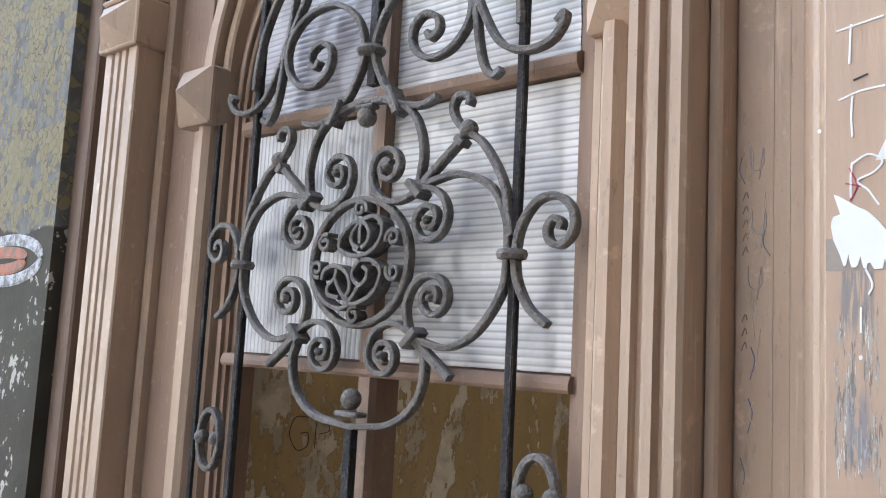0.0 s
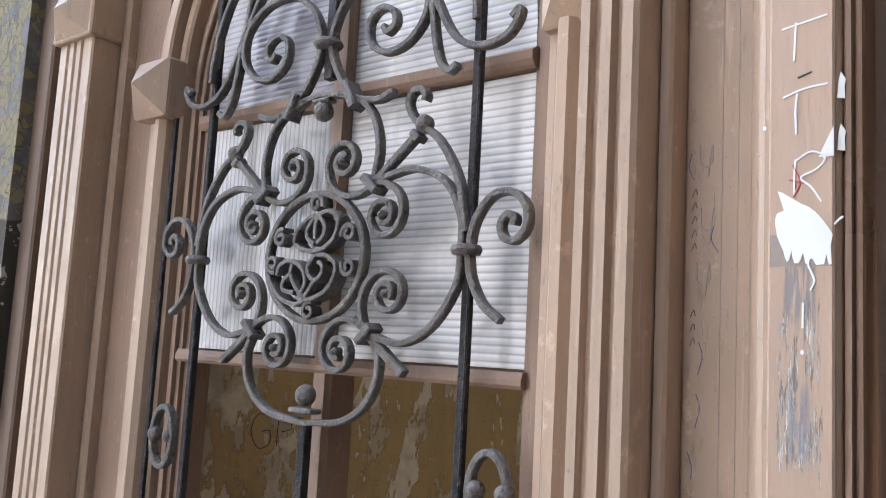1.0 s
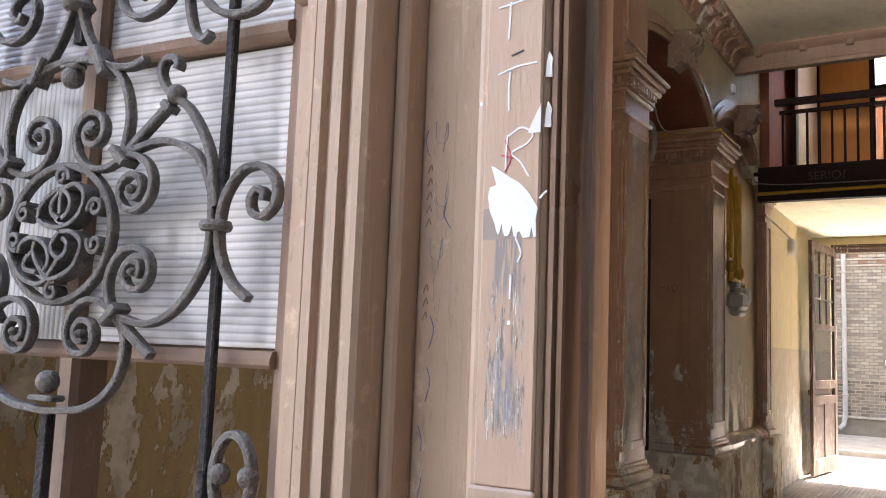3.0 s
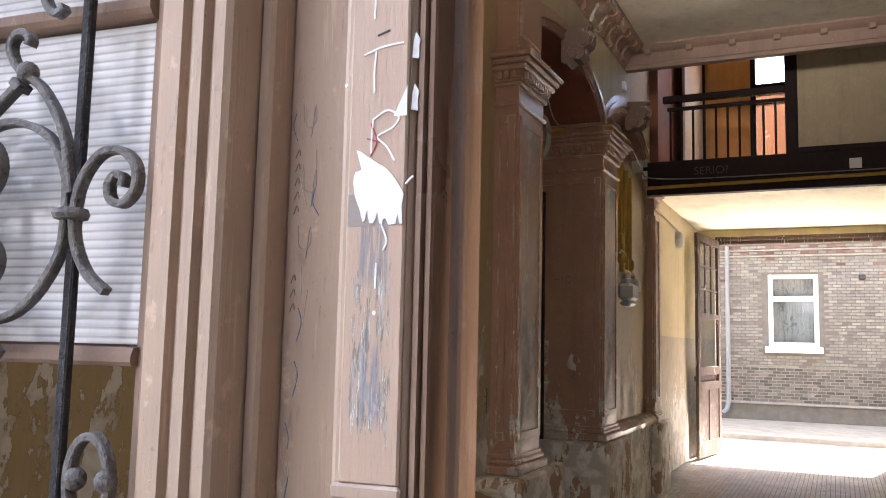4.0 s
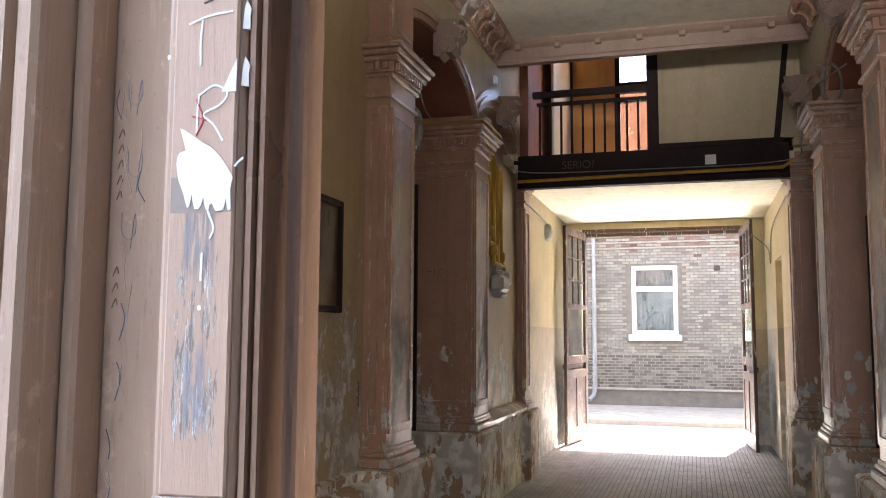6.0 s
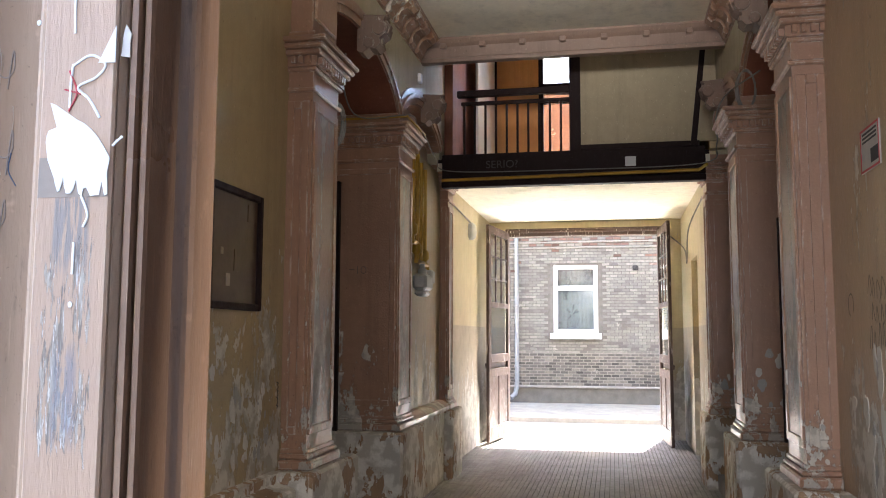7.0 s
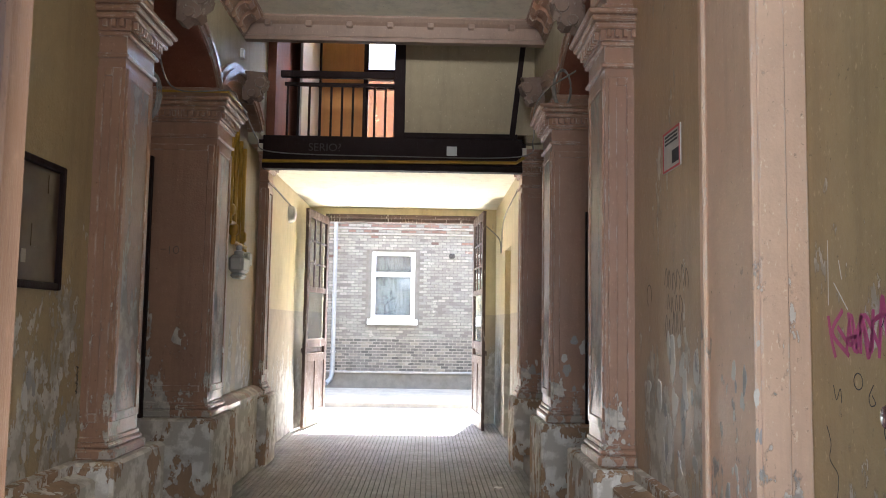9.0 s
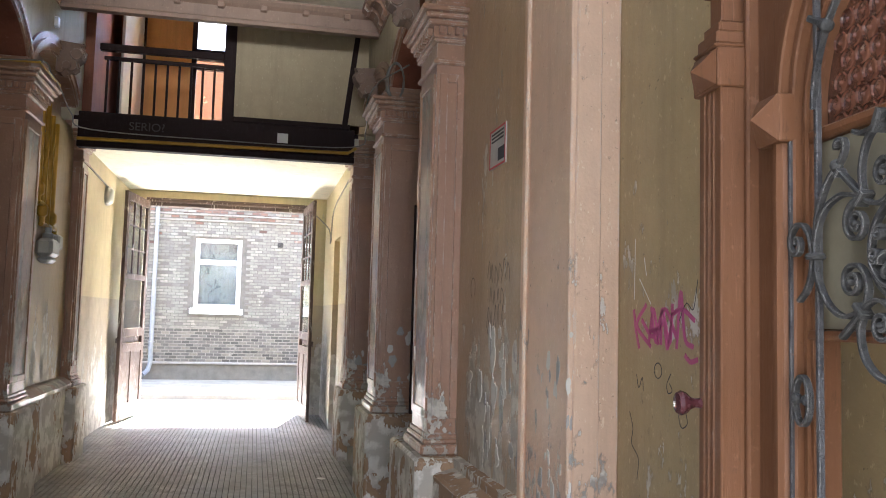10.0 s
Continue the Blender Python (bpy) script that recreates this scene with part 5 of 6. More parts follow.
part("window_sill", Shape().box(YX - 0.12, YX + 0.04, 0.28, 1.53, 1.60, 1.74, 0.01), WHITE, w)
part("pane", Shape().box(YX + 0.055, YX + 0.065, 0.46, 1.35, 1.84, 2.80), GLASS, w)
part("pane", Shape().box(YX + 0.055, YX + 0.065, 0.46, 1.35, 2.92, 3.33), GLASS, w)
solid("room_behind_window", fence_of(YX + 0.45, YX + 0.5, 0.36, 1.45, 1.7, 3.5), DARKWOOD, "dim room behind the window", "wall", "structure")
# mottled sheet added behind the glass, the panes' reflections painted in its colour
PANE_REFLECTION = plaster("painted_reflection", (0.46, 0.49, 0.52), (0.38, 0.42, 0.46), (0.17, 0.19, 0.21), (0.26, 0.29, 0.32), 0.55, (0, 0), 0.9, 0.7, 5.0)
nc = thing("painted_reflection", "grey-white sheet behind the yard window, painted as its reflections", "curtain")
ripple = [(YX + 0.22 + 0.003 * math.sin(i * 1.3), 0.40 + i * 0.0205) for i in range(49)]
part("cloth", Shape().prism(ripple + [(x + 0.004, y) for x, y in reversed(ripple)], 1.78, 3.36), PANE_REFLECTION, nc)
dp = thing("drainpipe", "grey steel drainpipe on the brick wall", "drainpipe")
part("pipe", Shape().tube([(YX - 0.08, 2.36, 6.5), (YX - 0.08, 2.36, 0.45), (YX - 0.12, 2.40, 0.25), (YX - 0.26, 2.50, 0.15)], 0.055, 12), STEEL, dp, smooth=True)
for z in (0.9, 2.4, 3.7):
    part("bracket", Shape().box(YX - 0.15, YX, 2.29, 2.43, z, z + 0.03, 0.005), STEEL, dp)
lm = thing("wall_lamp", "small dark lamp on the brick wall", "lamp")
part("housing", Shape().box(YX - 0.12, YX, -0.63, -0.49, 3.28, 3.40, 0.02), BLACKIRON, lm)
cabs = thing("wall_cable", "pale cables along the brick wall", "cable")
for z in (3.86, 4.0):
    part("cable", Shape().tube([(YX - 0.04, -3, z), (YX - 0.04, 0.5, z + 0.02), (YX - 0.04, 4, z - 0.01)], 0.018, 6), CABLE, cabs)
w = thing("window_3", "white window in the upper storey of the brick house", "window", kind="structure")
q = Shape()
for y0, y1, z0, z1 in ((1.03, 1.10, 5.5, 6.83), (1.45, 1.52, 5.5, 6.83), (1.10, 1.45, 6.75, 6.83), (1.10, 1.45, 6.35, 6.42)):
    q.box(YX - 0.06, YX - 0.01, y0, y1, z0, z1, 0.006)
part("window_frame", q, WHITE, w)
part("pane", Shape().box(YX - 0.035, YX - 0.028, 1.10, 1.45, 5.5, 6.75), GLASS, w)
solid("roof_edge", Shape().box(YX - 0.25, YX + 0.6, -12, 12, 7.5, 7.62, 0.02), STEEL, "grey metal roof edge of the brick house", "roof", "structure")

# ---- fittings ----
nb = thing("notice_board", "dark brown wooden notice board with torn scraps", "notice board", Matrix.Translation((-0.05, 0, 0)))
part("backing", Shape().box(4.74, 5.37, LEFT - 0.02, LEFT, 1.83, 2.46), BOARDM, nb)
q = Shape()
for a, b, c, d in ((4.71, 4.75, 1.80, 2.49), (5.36, 5.40, 1.80, 2.49), (4.75, 5.36, 1.80, 1.84), (4.75, 5.36, 2.45, 2.49)):
    q.box(a, b, LEFT - 0.045, LEFT, c, d, 0.006)
part("frame", q, DARKWOOD, nb)
for x, z, a, b in ((4.95, 1.93, 0.05, 0.07), (5.05, 2.02, 0.10, 0.12), (5.22, 2.32, 0.09, 0.10), (4.88, 2.1, 0.03, 0.04)):
    part("scrap", Shape().box(x, x + a, LEFT - 0.024, LEFT - 0.0205, z, z + b), BOARDM if a > 0.08 else GREYPAINT, nb)

sgn = thing("wall_sign", "small white sign with a red border and a black picture", "sign", Matrix.Translation((-0.055, 0, -0.025)))
part("plate", Shape().box(4.86, 5.17, RIGHT, RIGHT + 0.008, 2.50, 2.72, 0.002), plain("aged_sign_plate", (0.50, 0.48, 0.45), 0.5), sgn)

gm = thing("gas_pipes", "yellow gas pipes with a valve down the bay wall", "pipe")
for x, z0, z1 in ((8.93, 2.62, 3.52), (9.13, 2.43, 3.58), (9.31, 2.43, 3.50), (9.50, 2.43, 3.46)):
    part("pipe", Shape().tube([(x, 1.985, z0), (x, 1.985, z1)], 0.026, 10), YELLOWPIPE, gm, smooth=True)
part("pipe", Shape().tube([(8.93, 1.985, 2.62), (9.13, 1.985, 2.62)], 0.024, 10), YELLOWPIPE, gm)
part("pipe", Shape().tube([(9.10, 1.985, 2.43), (9.66, 1.985, 2.43), (9.66, 1.985, 2.36)], 0.024, 10), YELLOWPIPE, gm)
for x, z in ((8.95, 2.74), (9.13, 2.56), (9.50, 2.52)):
    part("valve", Shape().lathe((x, 1.985, z), [(0.03, -0.06), (0.05, -0.035), (0.05, 0.035), (0.03, 0.06)], 12), YELLOWPIPE, gm, smooth=True)
for z in (2.95, 3.30):
    part("clip", Shape().box(8.90, 9.54, 1.995, 2.045, z, z + 0.02, 0.003), STEEL, gm)
mt = thing("gas_meter", "grey gas meter hanging on the pipes", "meter")
part("body", Shape().box(9.08, 9.42, 1.87, 2.02, 2.13, 2.30, 0.03), METER, mt)
part("lower_bowl", Shape().box(9.12, 9.38, 1.89, 2.01, 2.07, 2.13, 0.025), METER, mt)
part("neck", Shape().lathe((9.25, 1.95, 2.30), [(0.05, 0.0), (0.05, 0.05), (0.03, 0.06), (0.03, 0.11)], 12), METER, mt, smooth=True)
part("cap", Shape().box(9.52, 9.68, 1.90, 2.02, 2.22, 2.37, 0.02), METER, mt)
yp = thing("cross_pipe", "yellow gas pipe along the landing beam", "pipe")
part("pipe", Shape().tube([(BX - 0.06, 1.97, 3.50), (BX - 0.06, -0.98, 3.53), (BX - 0.2, -1.05, 3.56)], 0.02, 8), YELLOWPIPE, yp, smooth=True)
yp = thing("capital_pipe", "yellow gas pipe round the top of the capital", "pipe")
part("pipe", Shape().tube([(8.05, 2.45, 3.68), (8.05, 1.83, 3.68), (8.80, 1.83, 3.68)], 0.012, 8), YELLOWPIPE, yp, smooth=True)
pp = thing("paper_note", "small white paper note on the landing beam", "paper")
part("sheet", Shape().box(BX - 0.008, BX - 0.001, -0.29, -0.17, 3.61, 3.72), PAPER, pp)

# cables
def cable(name, pts, r=0.007, label="grey cable clipped along the wall"):
    c = thing(name, label, "cable")
    part("cable", Shape().tube(smooth_path(pts, 6), r, 6), CABLE, c)


cable("wall_cable", [(6.45, 1.92, 3.75), (6.7, 2.02, 3.60), (7.4, 2.1, 3.52), (8.1, 1.83, 3.705), (8.45, 1.83, 3.70), (8.82, 1.83, 3.66), (9.7, 1.90, 3.62), (10.33, 1.84, 3.60), (10.36, 0.5, 3.58), (10.36, -1.0, 3.60), (9.9, -1.12, 3.70), (8.7, -0.98, 3.70), (8.1, -1.0, 3.75), (7.6, -1.2, 3.8)])

# loose coil of cable and small fittings
for sg, x, y, z in ((1, 6.42, 2.0, 3.22), (-1, 8.05, -1.16, 3.78)):
    c = thing("cable_coil", "grey cable coil hanging by the capital", "cable")
    for k in range(3):
        part("loop", Shape().tube([(x + 0.02 * k, y + 0.07 * math.cos(a) * (1 + 0.1 * k), z + 0.17 * math.sin(a)) for a in [2 * math.pi * i / 20 for i in range(20)]], 0.008, 6, True), CABLE, c)
jb = thing("junction_box", "small white junction box on the wall", "box")
part("box", Shape().box(9.40, 9.47, LEFT - 0.10, LEFT - 0.05, 4.42, 4.52, 0.008), WHITE, jb)
jb = thing("junction_box", "grey junction box by the capital", "box")
part("box", Shape().box(6.36, 6.44, 1.97, 2.05, 3.50, 3.66, 0.008), METER, jb)
lamp = thing("wall_lamp", "grey round bulkhead lamp high on the gate wall", "lamp")
part("housing", Shape().lathe((12.9, 2.06, 3.20), [(0.13, 0.0), (0.13, -0.05), (0.10, -0.09), (0.02, -0.11)], 16, "y"), METER, lamp, smooth=True)
cable("wall_cable", [(10.7, 2.03, 3.40), (11.8, 2.03, 3.36), (12.85, 2.03, 3.32)], 0.012)
cable("wall_cable", [(14.9, -0.95, 3.30), (14.0, -1.09, 3.0), (13.6, -1.09, 2.75), (13.2, -1.09, 3.2), (11.2, -1.09, 3.35)], 0.010)

# ---- marks and writing ----


def stroke(pts, half, depth=0.0008):
    """A flat painted line in the x-z plane, towards -y."""
    return Shape().band(pts, half, -depth, 0.0)


def marks(name, label, m, lines, mat, half, parent=None):
    th = thing(name, label, "graffiti", m)
    if parent:
        th.parent = parent
    for pts in lines:
        part("mark", stroke(pts, half), mat, th)
    return th


def blot(pts, d0, d1):
    """A flat spot of paint with the outline pts, in the x-z plane."""
    return Shape().prism(pts, d0, d1, "y")


def ragged(cx, cz, rx, rz, seed, n=22, rough=0.35):
    r = random.Random(seed)
    return [(cx + rx * (1 - rough * r.random()) * math.cos(2 * math.pi * i / n), cz + rz * (1 - rough * r.random()) * math.sin(2 * math.pi * i / n)) for i in range(n)]


# painted letters, spots and scratches on the face board of the near leaf
FB = -0.1431


def on_leaf(name, shape, mat, label):
    part(name, shape, mat, LEAF_A, label)


def leaf_lines(lines, half, mat, label="white painted stroke", f=FB):
    for pts in lines:
        on_leaf("painted_stroke", Shape().band(pts, half, f - 0.0006, f), mat, label)


leaf_lines([smooth_path([(0.6094, 1.8589), (0.6243, 1.8638), (0.6405, 1.8655)]), smooth_path([(0.6192, 1.861), (0.6182, 1.8469), (0.6188, 1.8303)]),
            smooth_path([(0.6185, 1.8118), (0.6176, 1.7995), (0.6176, 1.7861)]), smooth_path([(0.6186, 1.8109), (0.6293, 1.8167), (0.6382, 1.8112), (0.6332, 1.8038), (0.6221, 1.798), (0.6293, 1.7907), (0.6361, 1.7798)]),
            smooth_path([(0.6182, 1.915), (0.6172, 1.8909), (0.617, 1.8855)]), [(0.608, 1.9115), (0.640, 1.917)], smooth_path([(0.6271, 1.7347), (0.6314, 1.7239), (0.629, 1.7168)]), [(0.6240, 1.708), (0.6238, 1.690)],
            smooth_path([(0.6447, 1.763), (0.6474, 1.766), (0.6505, 1.7685)])], 0.0008, WHITE)
leaf_lines([smooth_path([(0.6165, 1.808), (0.6215, 1.795), (0.6170, 1.784)]), [(0.614, 1.797), (0.624, 1.794)]], 0.0005, REDINK, "red painted stroke")
leaf_lines([[(0.6196, 1.8726), (0.6293, 1.8758)]], 0.0007, BLACK, "black marker stroke")
on_leaf("grey_patch", blot([(0.6005, 1.734), (0.643, 1.734), (0.643, 1.757), (0.6005, 1.757)], FB - 0.0002, FB), GREYPAINT, "bare grey patch")
spot = [(0.606, 1.7892), (0.6095, 1.7878), (0.6128, 1.7856), (0.6227, 1.7789), (0.6275, 1.7765), (0.6315, 1.7732), (0.636, 1.7682), (0.6402, 1.762), (0.6437, 1.7559), (0.6422, 1.7481), (0.643, 1.7354), (0.6412, 1.7345), (0.6394, 1.7422), (0.638, 1.735), (0.6327, 1.7345), (0.6300, 1.7395), (0.6283, 1.7386), (0.6276, 1.7343), (0.6255, 1.736), (0.6238, 1.7439), (0.6222, 1.738), (0.6206, 1.7361), (0.618, 1.7361), (0.6165, 1.741), (0.6159, 1.7458), (0.6142, 1.738), (0.6127, 1.7371), (0.6110, 1.742), (0.6102, 1.7452), (0.6059, 1.7554), (0.6042, 1.7656), (0.6046, 1.770), (0.6057, 1.7729), (0.6105, 1.7747)]
on_leaf("white_splash", blot(spot, FB - 0.0008, FB - 0.0002), WHITE, "white paint splash with drips")
rs = random.Random(11)
for z, u in ((1.673, 0.6235), (1.8375, 0.5960)):
    on_leaf("painted_dot", blot(ragged(u, z, 0.0014, 0.0018, 3, 10, 0.1), FB - 0.0006, FB), WHITE, "white paint dot")
for z in (1.826, 1.864):
    on_leaf("torn_paper", blot([(0.6455, z - 0.009), (0.651, z - 0.010), (0.6505, z - 0.001), (0.6515, z + 0.004), (0.648, z + 0.010), (0.6465, z + 0.004)], -0.1395, -0.1385), PAPER, "torn scrap of white paper")
on_leaf("torn_paper", blot([(0.634, 1.812), (0.6443, 1.812), (0.6443, 1.834)], FB - 0.0006, FB), PAPER, "torn scrap of white paper")
# pale scratches on the sunk board
SCRATCH = plain("pale_scratch", (0.60, 0.49, 0.39), 0.8)
for i in range(26):
    u, z = rs.uniform(0.506, 0.528), rs.uniform(1.45, 1.86)
    pts = smooth_path([(u, z), (u + rs.uniform(-0.004, 0.004), z - 0.012), (u + rs.uniform(-0.006, 0.006), z - rs.uniform(0.02, 0.035))], 4)
    leaf_lines([pts], 0.0003, SCRATCH if i % 4 else BLUEPAINT, "thin scratch", -0.0622)

# marks on the beam of the landing
txt = bpy.data.curves.new("beam_writing", "FONT")
txt.body, txt.size, txt.extrude = "SERIO?", 0.13, 0.0005
tmp = new("beam_writing_source", txt)
deps = bpy.context.evaluated_depsgraph_get()
me = bpy.data.meshes.new_from_object(tmp.evaluated_get(deps))
bpy.data.objects.remove(tmp)
me.materials.clear()
me.materials.append(plain("faded_chalk", (0.075, 0.062, 0.056), 0.9))
tw = new("beam_writing", me)
tw.matrix_world = pose(BX - 0.004, 1.45, 3.64, 90, 0, -90)
tagged(tw, "faded chalk letters on the dark landing beam", "writing")

# sprayed tag and pencil marks on the porch wall; local x runs towards the street
PW = pose(3.72, V_RIGHT + 0.001, 0, 0, 0, 180)
marks("sprayed_tag", "magenta sprayed tag on the ochre porch wall", PW, [
    smooth_path([(0.05, 1.70), (0.07, 1.62), (0.10, 1.55)]), smooth_path([(0.16, 1.72), (0.08, 1.64), (0.20, 1.56)]),
    smooth_path([(0.18, 1.57), (0.22, 1.70), (0.26, 1.57)]), [(0.19, 1.62), (0.27, 1.63)],
    smooth_path([(0.28, 1.57), (0.29, 1.70), (0.35, 1.58), (0.37, 1.72)]), smooth_path([(0.40, 1.56), (0.43, 1.76), (0.46, 1.60), (0.52, 1.57)]),
    smooth_path([(0.36, 1.68), (0.44, 1.70), (0.53, 1.66)]), smooth_path([(0.20, 1.71), (0.24, 1.58), (0.30, 1.66), (0.33, 1.56), (0.36, 1.64)]), smooth_path([(0.12, 1.66), (0.22, 1.60), (0.31, 1.70), (0.40, 1.60)]), smooth_path([(0.46, 1.54), (0.50, 1.52), (0.55, 1.53)])], MAGENTA, 0.009)
marks("pencil_marks", "thin dark pencil loops on the ochre porch wall", PW, [
    arc(0.26, 1.475, 0.03, 0, 360, 18, 0.028), smooth_path([(0.36, 1.47), (0.33, 1.43), (0.34, 1.40), (0.37, 1.41), (0.35, 1.435)]),
    smooth_path([(0.45, 1.36), (0.42, 1.33), (0.44, 1.29), (0.48, 1.31), (0.46, 1.36)]), smooth_path([(0.42, 1.66), (0.47, 1.72), (0.52, 1.70), (0.55, 1.80)]),
    smooth_path([(0.08, 1.45), (0.10, 1.40), (0.13, 1.44), (0.14, 1.39)]), smooth_path([(0.02, 1.30), (0.05, 1.24), (0.04, 1.18), (0.10, 1.13), (0.09, 1.05)])], BLACK, 0.0022)
marks("wall_scratch", "pale scratches on the ochre porch wall", PW, [[(0.06, 1.98), (0.055, 1.74)], [(0.14, 1.9), (0.16, 1.83)], [(0.10, 1.82), (0.20, 1.72)]], PAPER, 0.0025)
# oval sprayed on the street wall; local x runs towards the entrance
def spray(name, col, under):
    n = Nodes(name)
    m = n.ramp(n.noise(38, 6, 0.75), 0.44, 0.56)
    return n.done(n.mix(m, col, under), 0.75)


WORNSPRAY = spray("worn_white_spray", (0.42, 0.43, 0.46), (0.13, 0.125, 0.115))
SW = pose(0.939, 2.08, 0, 0, 0, -90)
marks("sprayed_oval", "white oval with an orange heart sprayed on the street wall", SW, [arc(0.10, 1.800, 0.19, 0, 360, 36, 0.043)], WORNSPRAY, 0.012)
marks("sprayed_oval", "orange heart of a sprayed oval on the street wall", SW, [arc(0.08, 1.800, 0.13, 0, 360, 36, 0.018)], spray("worn_orange_spray", (0.40, 0.11, 0.05), (0.17, 0.10, 0.07)), 0.012)
# outline letters on the inner porch wall; local x runs away from the street
NW = pose(1.8, V_LEFT - 0.001, 0, 0, 0, 0)
marks("pencil_marks", "faint dark outline scrawl on the porch wall", NW, [
    smooth_path([(0.20, 1.43), (0.15, 1.43), (0.13, 1.38), (0.16, 1.33), (0.20, 1.34), (0.20, 1.38), (0.17, 1.38)]), smooth_path([(0.23, 1.33), (0.235, 1.42), (0.27, 1.42), (0.285, 1.385), (0.245, 1.375)])], BLACK, 0.0015)

# unreadable scrawl high on the passage wall, and a dark upright scrawl by the first pilaster
RW_S = pose(5.15, RIGHT + 0.001, 0, 0, 0, 180)
rs = random.Random(23)


def scrawl(x0, z0, n, w, h):
    """A row of small sketchy loops that cannot be read."""
    out = []
    for i in range(n):
        x, z = x0 + i * w, z0 + rs.uniform(-0.2, 0.2) * h
        out.append(smooth_path([(x, z), (x + rs.uniform(0.1, 0.5) * w, z + h), (x + rs.uniform(0.4, 0.9) * w, z + rs.uniform(0.1, 0.6) * h), (x + rs.uniform(0.2, 0.8) * w, z - rs.uniform(0.0, 0.3) * h)], 5))
    return out


PENCIL = plain("grey_pencil", (0.17, 0.145, 0.12), 0.8)
marks("pencil_marks", "sketchy grey pencil scrawl on the tan passage wall", RW_S, scrawl(0.02, 1.86, 6, 0.075, 0.09) + scrawl(0.08, 1.74, 4, 0.07, 0.08) + scrawl(0.02, 1.60, 5, 0.07, 0.11) + [arc(-0.30, 1.83, 0.05, -40, 250, 16, 0.06)], PENCIL, 0.003)
marks("dark_scrawl", "dark upright scrawl beside the first pilaster", pose(5.70, LEFT - 0.001, 0), [smooth_path([(0.02 + 0.02 * (k % 2), 1.36 - 0.024 * k), (0.05, 1.352 - 0.024 * k), (0.03, 1.340 - 0.024 * k)], 4) for k in range(7)], BLACK, 0.004)
marks("dark_scrawl", "two small faded signs pencilled on the pilaster", pose(8.133, 2.42, 0, 0, 0, -90), [[(0.02, 2.27), (0.07, 2.27)], [(0.10, 2.30), (0.10, 2.23)], arc(0.16, 2.265, 0.025, 0, 360, 12, 0.032)], PENCIL, 0.003)

# bare patches where the paint has come off in flakes
BARE = plaster("bare_pale_plaster", (0.68, 0.64, 0.57), (0.58, 0.54, 0.47), (0.44, 0.41, 0.37), (0.36, 0.33, 0.30), 0.58, (0, 0), 0.7, 0.6, 9.0)
BAREGREY = plaster("bare_grey_plaster", (0.40, 0.38, 0.35), (0.34, 0.32, 0.29), (0.56, 0.52, 0.46), (0.46, 0.42, 0.37), 0.58, (0, 0), 0.7, 0.6, 9.0)


def flake(cx, cz, rx, rz, seed):
    """The ragged outline of a flake, drawn out downwards."""
    r = random.Random(seed)
    n = 26
    lean, pts = r.uniform(-0.35, 0.35), []
    wob = [r.uniform(-1, 1) for _ in range(6)]
    for i in range(n):
        t = 2 * math.pi * i / n
        k = 1 + 0.22 * wob[0] * math.sin(2 * t + wob[1] * 3) + 0.20 * wob[2] * math.sin(3 * t + wob[3] * 3) + 0.12 * wob[4] * math.sin(5 * t + wob[5] * 3) + r.uniform(-0.13, 0.13)
        x, z = rx * k * math.cos(t), rz * k * math.sin(t)
        pts.append((cx + x + lean * z * 0.5, cz + z))
    return pts


def flakes(name, label, m, count, x0, x1, z0, z1, seed, size=(0.012, 0.04), tall=2.2):
    th = thing(name, label, "wall wear", m, kind="structure")
    r = random.Random(seed)
    for i in range(count):
        z = z0 + (z1 - z0) * r.random() ** 1.7
        rx = r.uniform(*size)
        part("bare_patch", blot(flake(r.uniform(x0, x1), z, rx, rx * r.uniform(1.0, tall), seed * 100 + i), -0.0010 - 0.00012 * i, 0.002), BARE if i % 3 else BAREGREY, th)


flakes("flaked_paint", "pale flaked patches low on the tan passage wall", pose(5.60, RIGHT, 0, 0, 0, 180), 34, 0.12, 1.10, 0.92, 1.62, 3, (0.010, 0.042), 3.2)
flakes("flaked_paint", "pale flaked patches on the corner pilaster's side", pose(4.30, RIGHT + 0.02, 0, 0, 0, 180), 16, 0.06, 0.42, 0.85, 1.55, 4, (0.008, 0.026), 3.4)
flakes("flaked_paint", "chips along the corner pilaster's edge", pose(PORCH1 - 0.02, -1.30, 0, 0, 0, -90), 12, -0.058, -0.030, 0.85, 1.75, 5, (0.005, 0.012), 5.0)
flakes("flaked_paint", "pale flaked patches low on the ochre passage wall", pose(4.45, LEFT, 0), 22, 0.15, 1.22, 0.95, 1.50, 6, (0.010, 0.035), 2.6)
flakes("flaked_paint", "curled pale patches on the pink pilaster", pose(PIL[1][0] - 0.002, -1.10, 0, 0, 0, -90), 11, 0.08, 0.42, 1.05, 1.95, 7, (0.016, 0.045), 2.0)
flakes("flaked_paint", "pale flaked patches on the far pink pilaster", pose(PIL[2][0] - 0.002, -1.10, 0, 0, 0, -90), 7, 0.08, 0.40, 1.05, 1.9, 8, (0.015, 0.04), 2.0)
flakes("flaked_paint", "pale flaked patches low on the pilaster", pose(PIL[0][0] - 0.002, -1.08, 0, 0, 0, -90), 6, 0.03, 0.12, 0.95, 1.3, 9, (0.008, 0.02), 2.5)

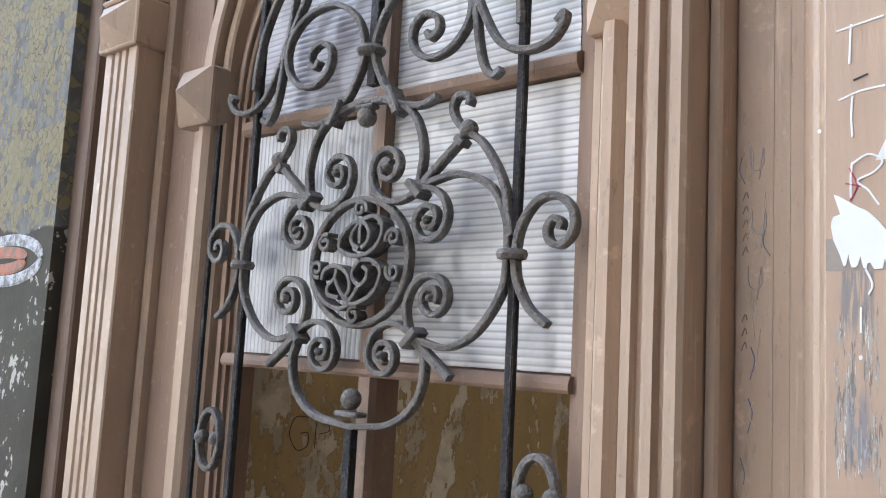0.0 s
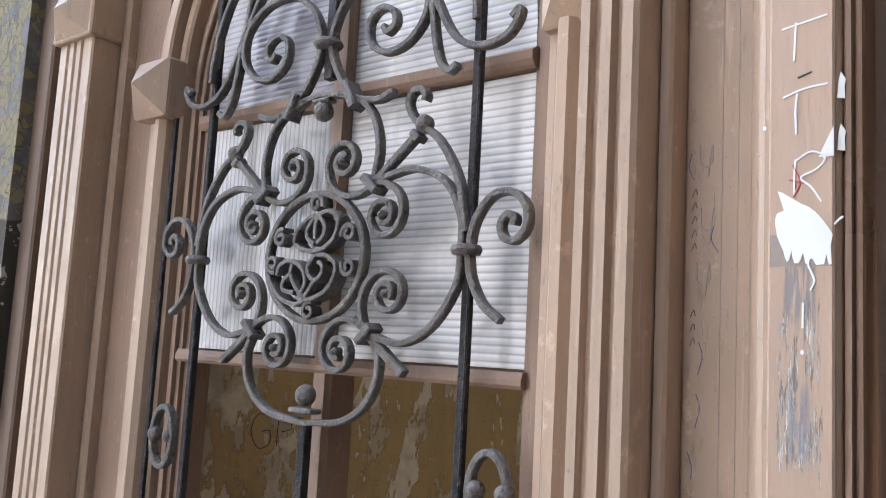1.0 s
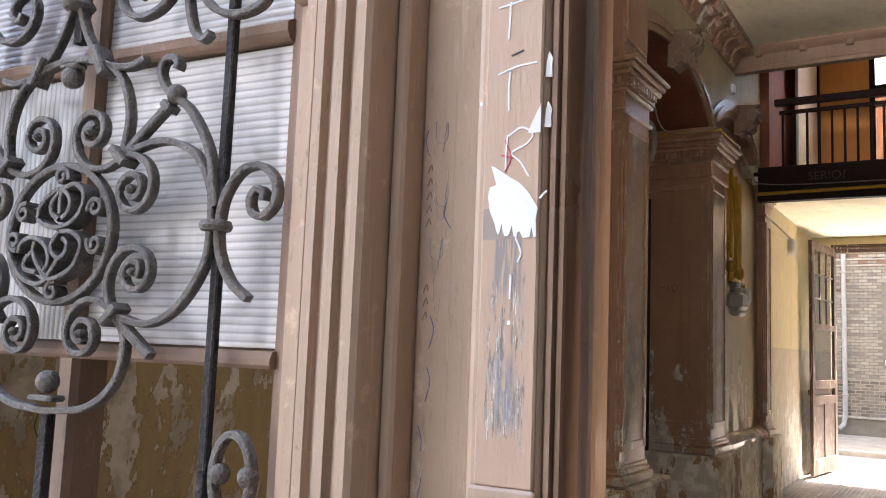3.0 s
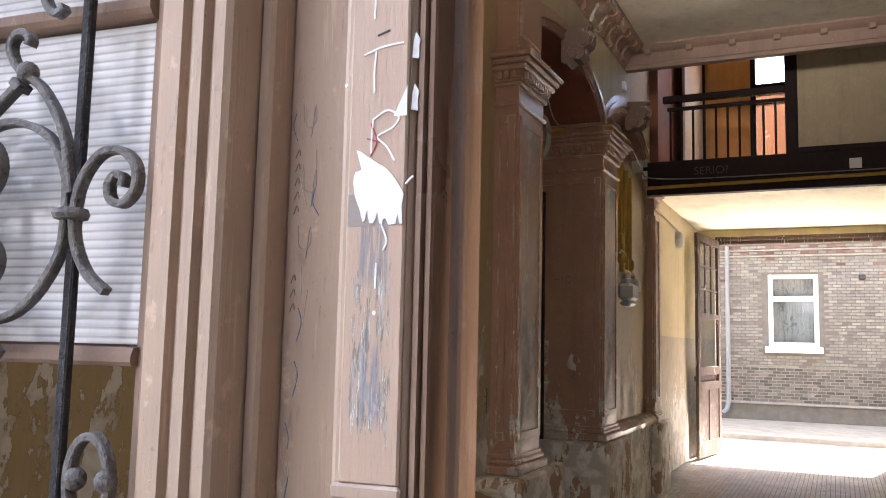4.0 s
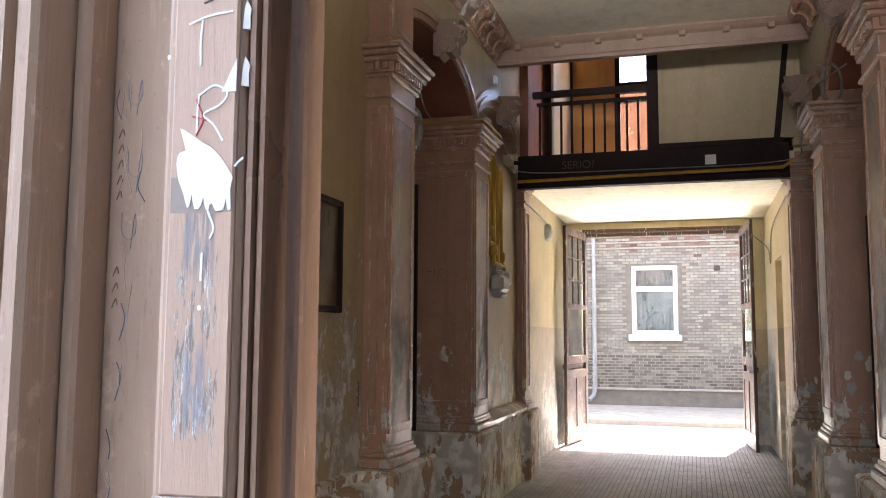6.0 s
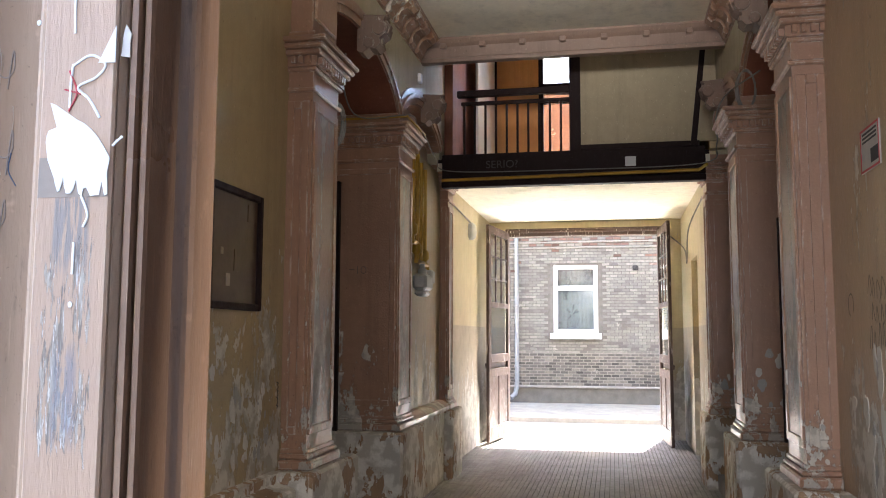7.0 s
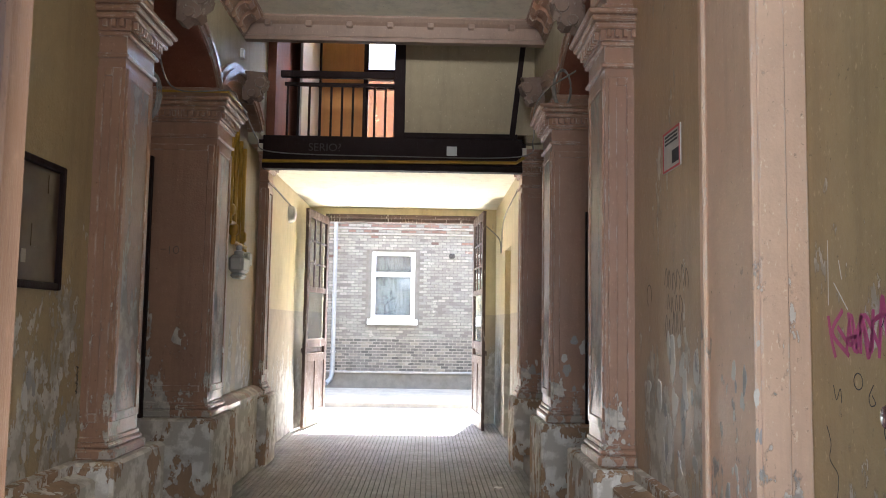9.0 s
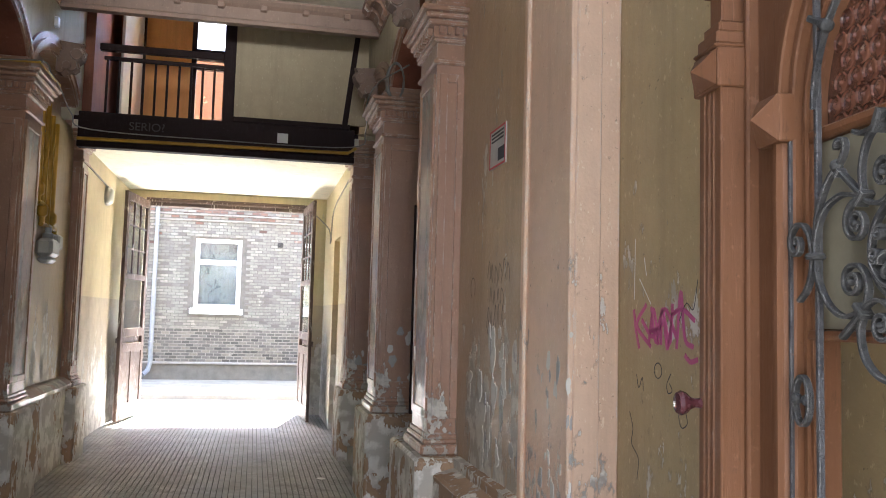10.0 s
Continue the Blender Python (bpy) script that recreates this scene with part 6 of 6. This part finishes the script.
# faint bluish loops and dark ticks down the sunk board
FAINT = plain("faint_blue_pencil", (0.40, 0.34, 0.295), 0.8)
TICK = plain("faint_dark_pencil", (0.24, 0.17, 0.125), 0.8)
SB = -0.0622
for k, (u, z) in enumerate(((0.520, 1.842), (0.522, 1.786), (0.519, 1.738))):
    leaf_lines([smooth_path([(u - 0.006, z + 0.010), (u - 0.005, z - 0.006), (u + 0.001, z - 0.010), (u + 0.006, z - 0.004), (u + 0.005, z + 0.009), (u + 0.002, z - 0.018 - 0.004 * (k % 2))], 5)], 0.0005, FAINT, "faint pencil loop", SB)
for z in (1.806, 1.794, 1.782, 1.770, 1.758, 1.700, 1.688, 1.676):
    leaf_lines([smooth_path([(0.508, z), (0.511, z + 0.007), (0.5125, z + 0.002)], 4)], 0.0004, TICK, "small dark pencil tick", SB)

# print on the small sign: bars
for z in (2.685, 2.665, 2.645):
    part("print_bar", Shape().box(4.90, 5.13, RIGHT + 0.008, RIGHT + 0.0095, z, z + 0.010), BLACK, sgn)
part("print_shape", Shape().box(4.88, 5.00, RIGHT + 0.008, RIGHT + 0.0095, 2.53, 2.60), BLACK, sgn)
q = Shape()
for a, b, c, d in ((4.862, 4.875, 2.502, 2.718), (5.155, 5.168, 2.502, 2.718), (4.875, 5.155, 2.502, 2.513), (4.875, 5.155, 2.707, 2.718)):
    q.box(a, b, RIGHT + 0.008, RIGHT + 0.0095, c, d)
part("red_border", q, REDINK, sgn)
solid("litter", Shape().prism(ragged(9.33, -0.72, 0.07, 0.05, 9, 10, 0.4), 0.003, 0.012), PAPER, "crumpled scrap of white paper on the floor", "litter")

# ---- pieces: floor tiles, bricks ----
fl = solid("floor", Shape().box(0.94, GATE_X + 0.4, -3.2, 3.2, -0.05, -0.008), MORTAR, "floor of small ribbed stone tiles", "floor", "structure")
P = 0.053
tile = Shape().box(-0.0235, 0.0235, -0.0235, 0.0235, -0.008, 0.0, 0.002)
tile_me = mesh("tile", tile, TILE)
rest, count = Shape(), 0
y_lo, y_hi = -1.5, 2.3
for i in range(int((GATE_X + 0.3 - 1.5) / P)):
    x = 1.5 + i * P
    for j in range(int((y_hi - y_lo) / P)):
        y = y_lo + 0.05 + j * P
        dz = 0.0025 * noise.noise((x * 3, y * 3, 0.5))
        if 7.6 < x < 9.4 and -0.95 < y < 1.85 and count < 300:
            ob = new("tile", tile_me)
            ob.location, ob.parent = (x, y, dz), fl
            count += 1
        else:
            rest.add([(x + a * 0.0235, y + b * 0.0235, -0.008) for a, b in ((-1, -1), (1, -1), (1, 1), (-1, 1))] + [(x + a * 0.0215, y + b * 0.0215, dz) for a, b in ((-1, -1), (1, -1), (1, 1), (-1, 1))],
                     [(4, 5, 6, 7), (0, 1, 5, 4), (1, 2, 6, 5), (2, 3, 7, 6), (3, 0, 4, 7)])


def raw(name, shape, mat, parent):
    me = bpy.data.meshes.new(name)
    me.from_pydata(shape.v, [], shape.f)
    me.materials.append(mat)
    ob = new(name, me)
    ob.parent = parent
    return tagged(ob, kind="stuff")


raw("tiles", rest, TILES, fl)

bw = thing("brick_facing", "old yellow-brown brick facing of the house in the yard", "wall", kind="structure")
brick_me = mesh("brick", Shape().box(-0.03, 0.012, -0.088, 0.088, -0.029, 0.029, 0.004), BRICK)
rest, count = Shape(), 0
rng = random.Random(5)
red, low = Shape(), Shape()
solid("wall_lime_bed", Shape().box(YX - 0.004, YX, -8, 10, 0.45, 1.30), LIME, "pale mortar bed of the lowest courses", "wall", "structure")
BH = 0.072
for r in range(int(7.0 / BH)):
    z = 0.49 + r * BH
    for j in range(40):
        y = -2.6 + j * 0.19 + (0.095 if r % 2 else 0)
        if y > 4.4:
            continue
        if (0.20 < y < 1.58 and 1.56 < z < 3.47) or (0.98 < y < 1.57 and 5.4 < z < 6.88):
            continue
        off = rng.uniform(-0.006, 0.008)
        if 1.9 < z < 3.6 and -0.9 < y < 2.3 and count < 300:
            ob = new("brick", brick_me)
            ob.location, ob.parent = (YX + off, y, z), bw
            count += 1
        elif z > 3.88 or (z > 3.2 and rng.random() < 0.07):
            (red if rng.random() < 0.65 else rest).add([(YX, y + a * 0.088, z + b * 0.029) for a, b in ((-1, -1), (1, -1), (1, 1), (-1, 1))] + [(YX - 0.02 + off, y + a * 0.084, z + b * 0.026) for a, b in ((-1, -1), (1, -1), (1, 1), (-1, 1))],
                    [(4, 5, 6, 7), (0, 1, 5, 4), (1, 2, 6, 5), (2, 3, 7, 6), (3, 0, 4, 7)])
        else:
            (low if z < 1.28 else rest).add([(YX, y + a * 0.088, z + b * 0.029) for a, b in ((-1, -1), (1, -1), (1, 1), (-1, 1))] + [(YX - 0.02 + off, y + a * 0.084, z + b * 0.026) for a, b in ((-1, -1), (1, -1), (1, 1), (-1, 1))],
                     [(4, 5, 6, 7), (0, 1, 5, 4), (1, 2, 6, 5), (2, 3, 7, 6), (3, 0, 4, 7)])
raw("bricks", rest, BRICKS, bw)
raw("dark_bricks", low, LOWBRICKS, bw)
raw("red_bricks", red, REDBRICK, bw)
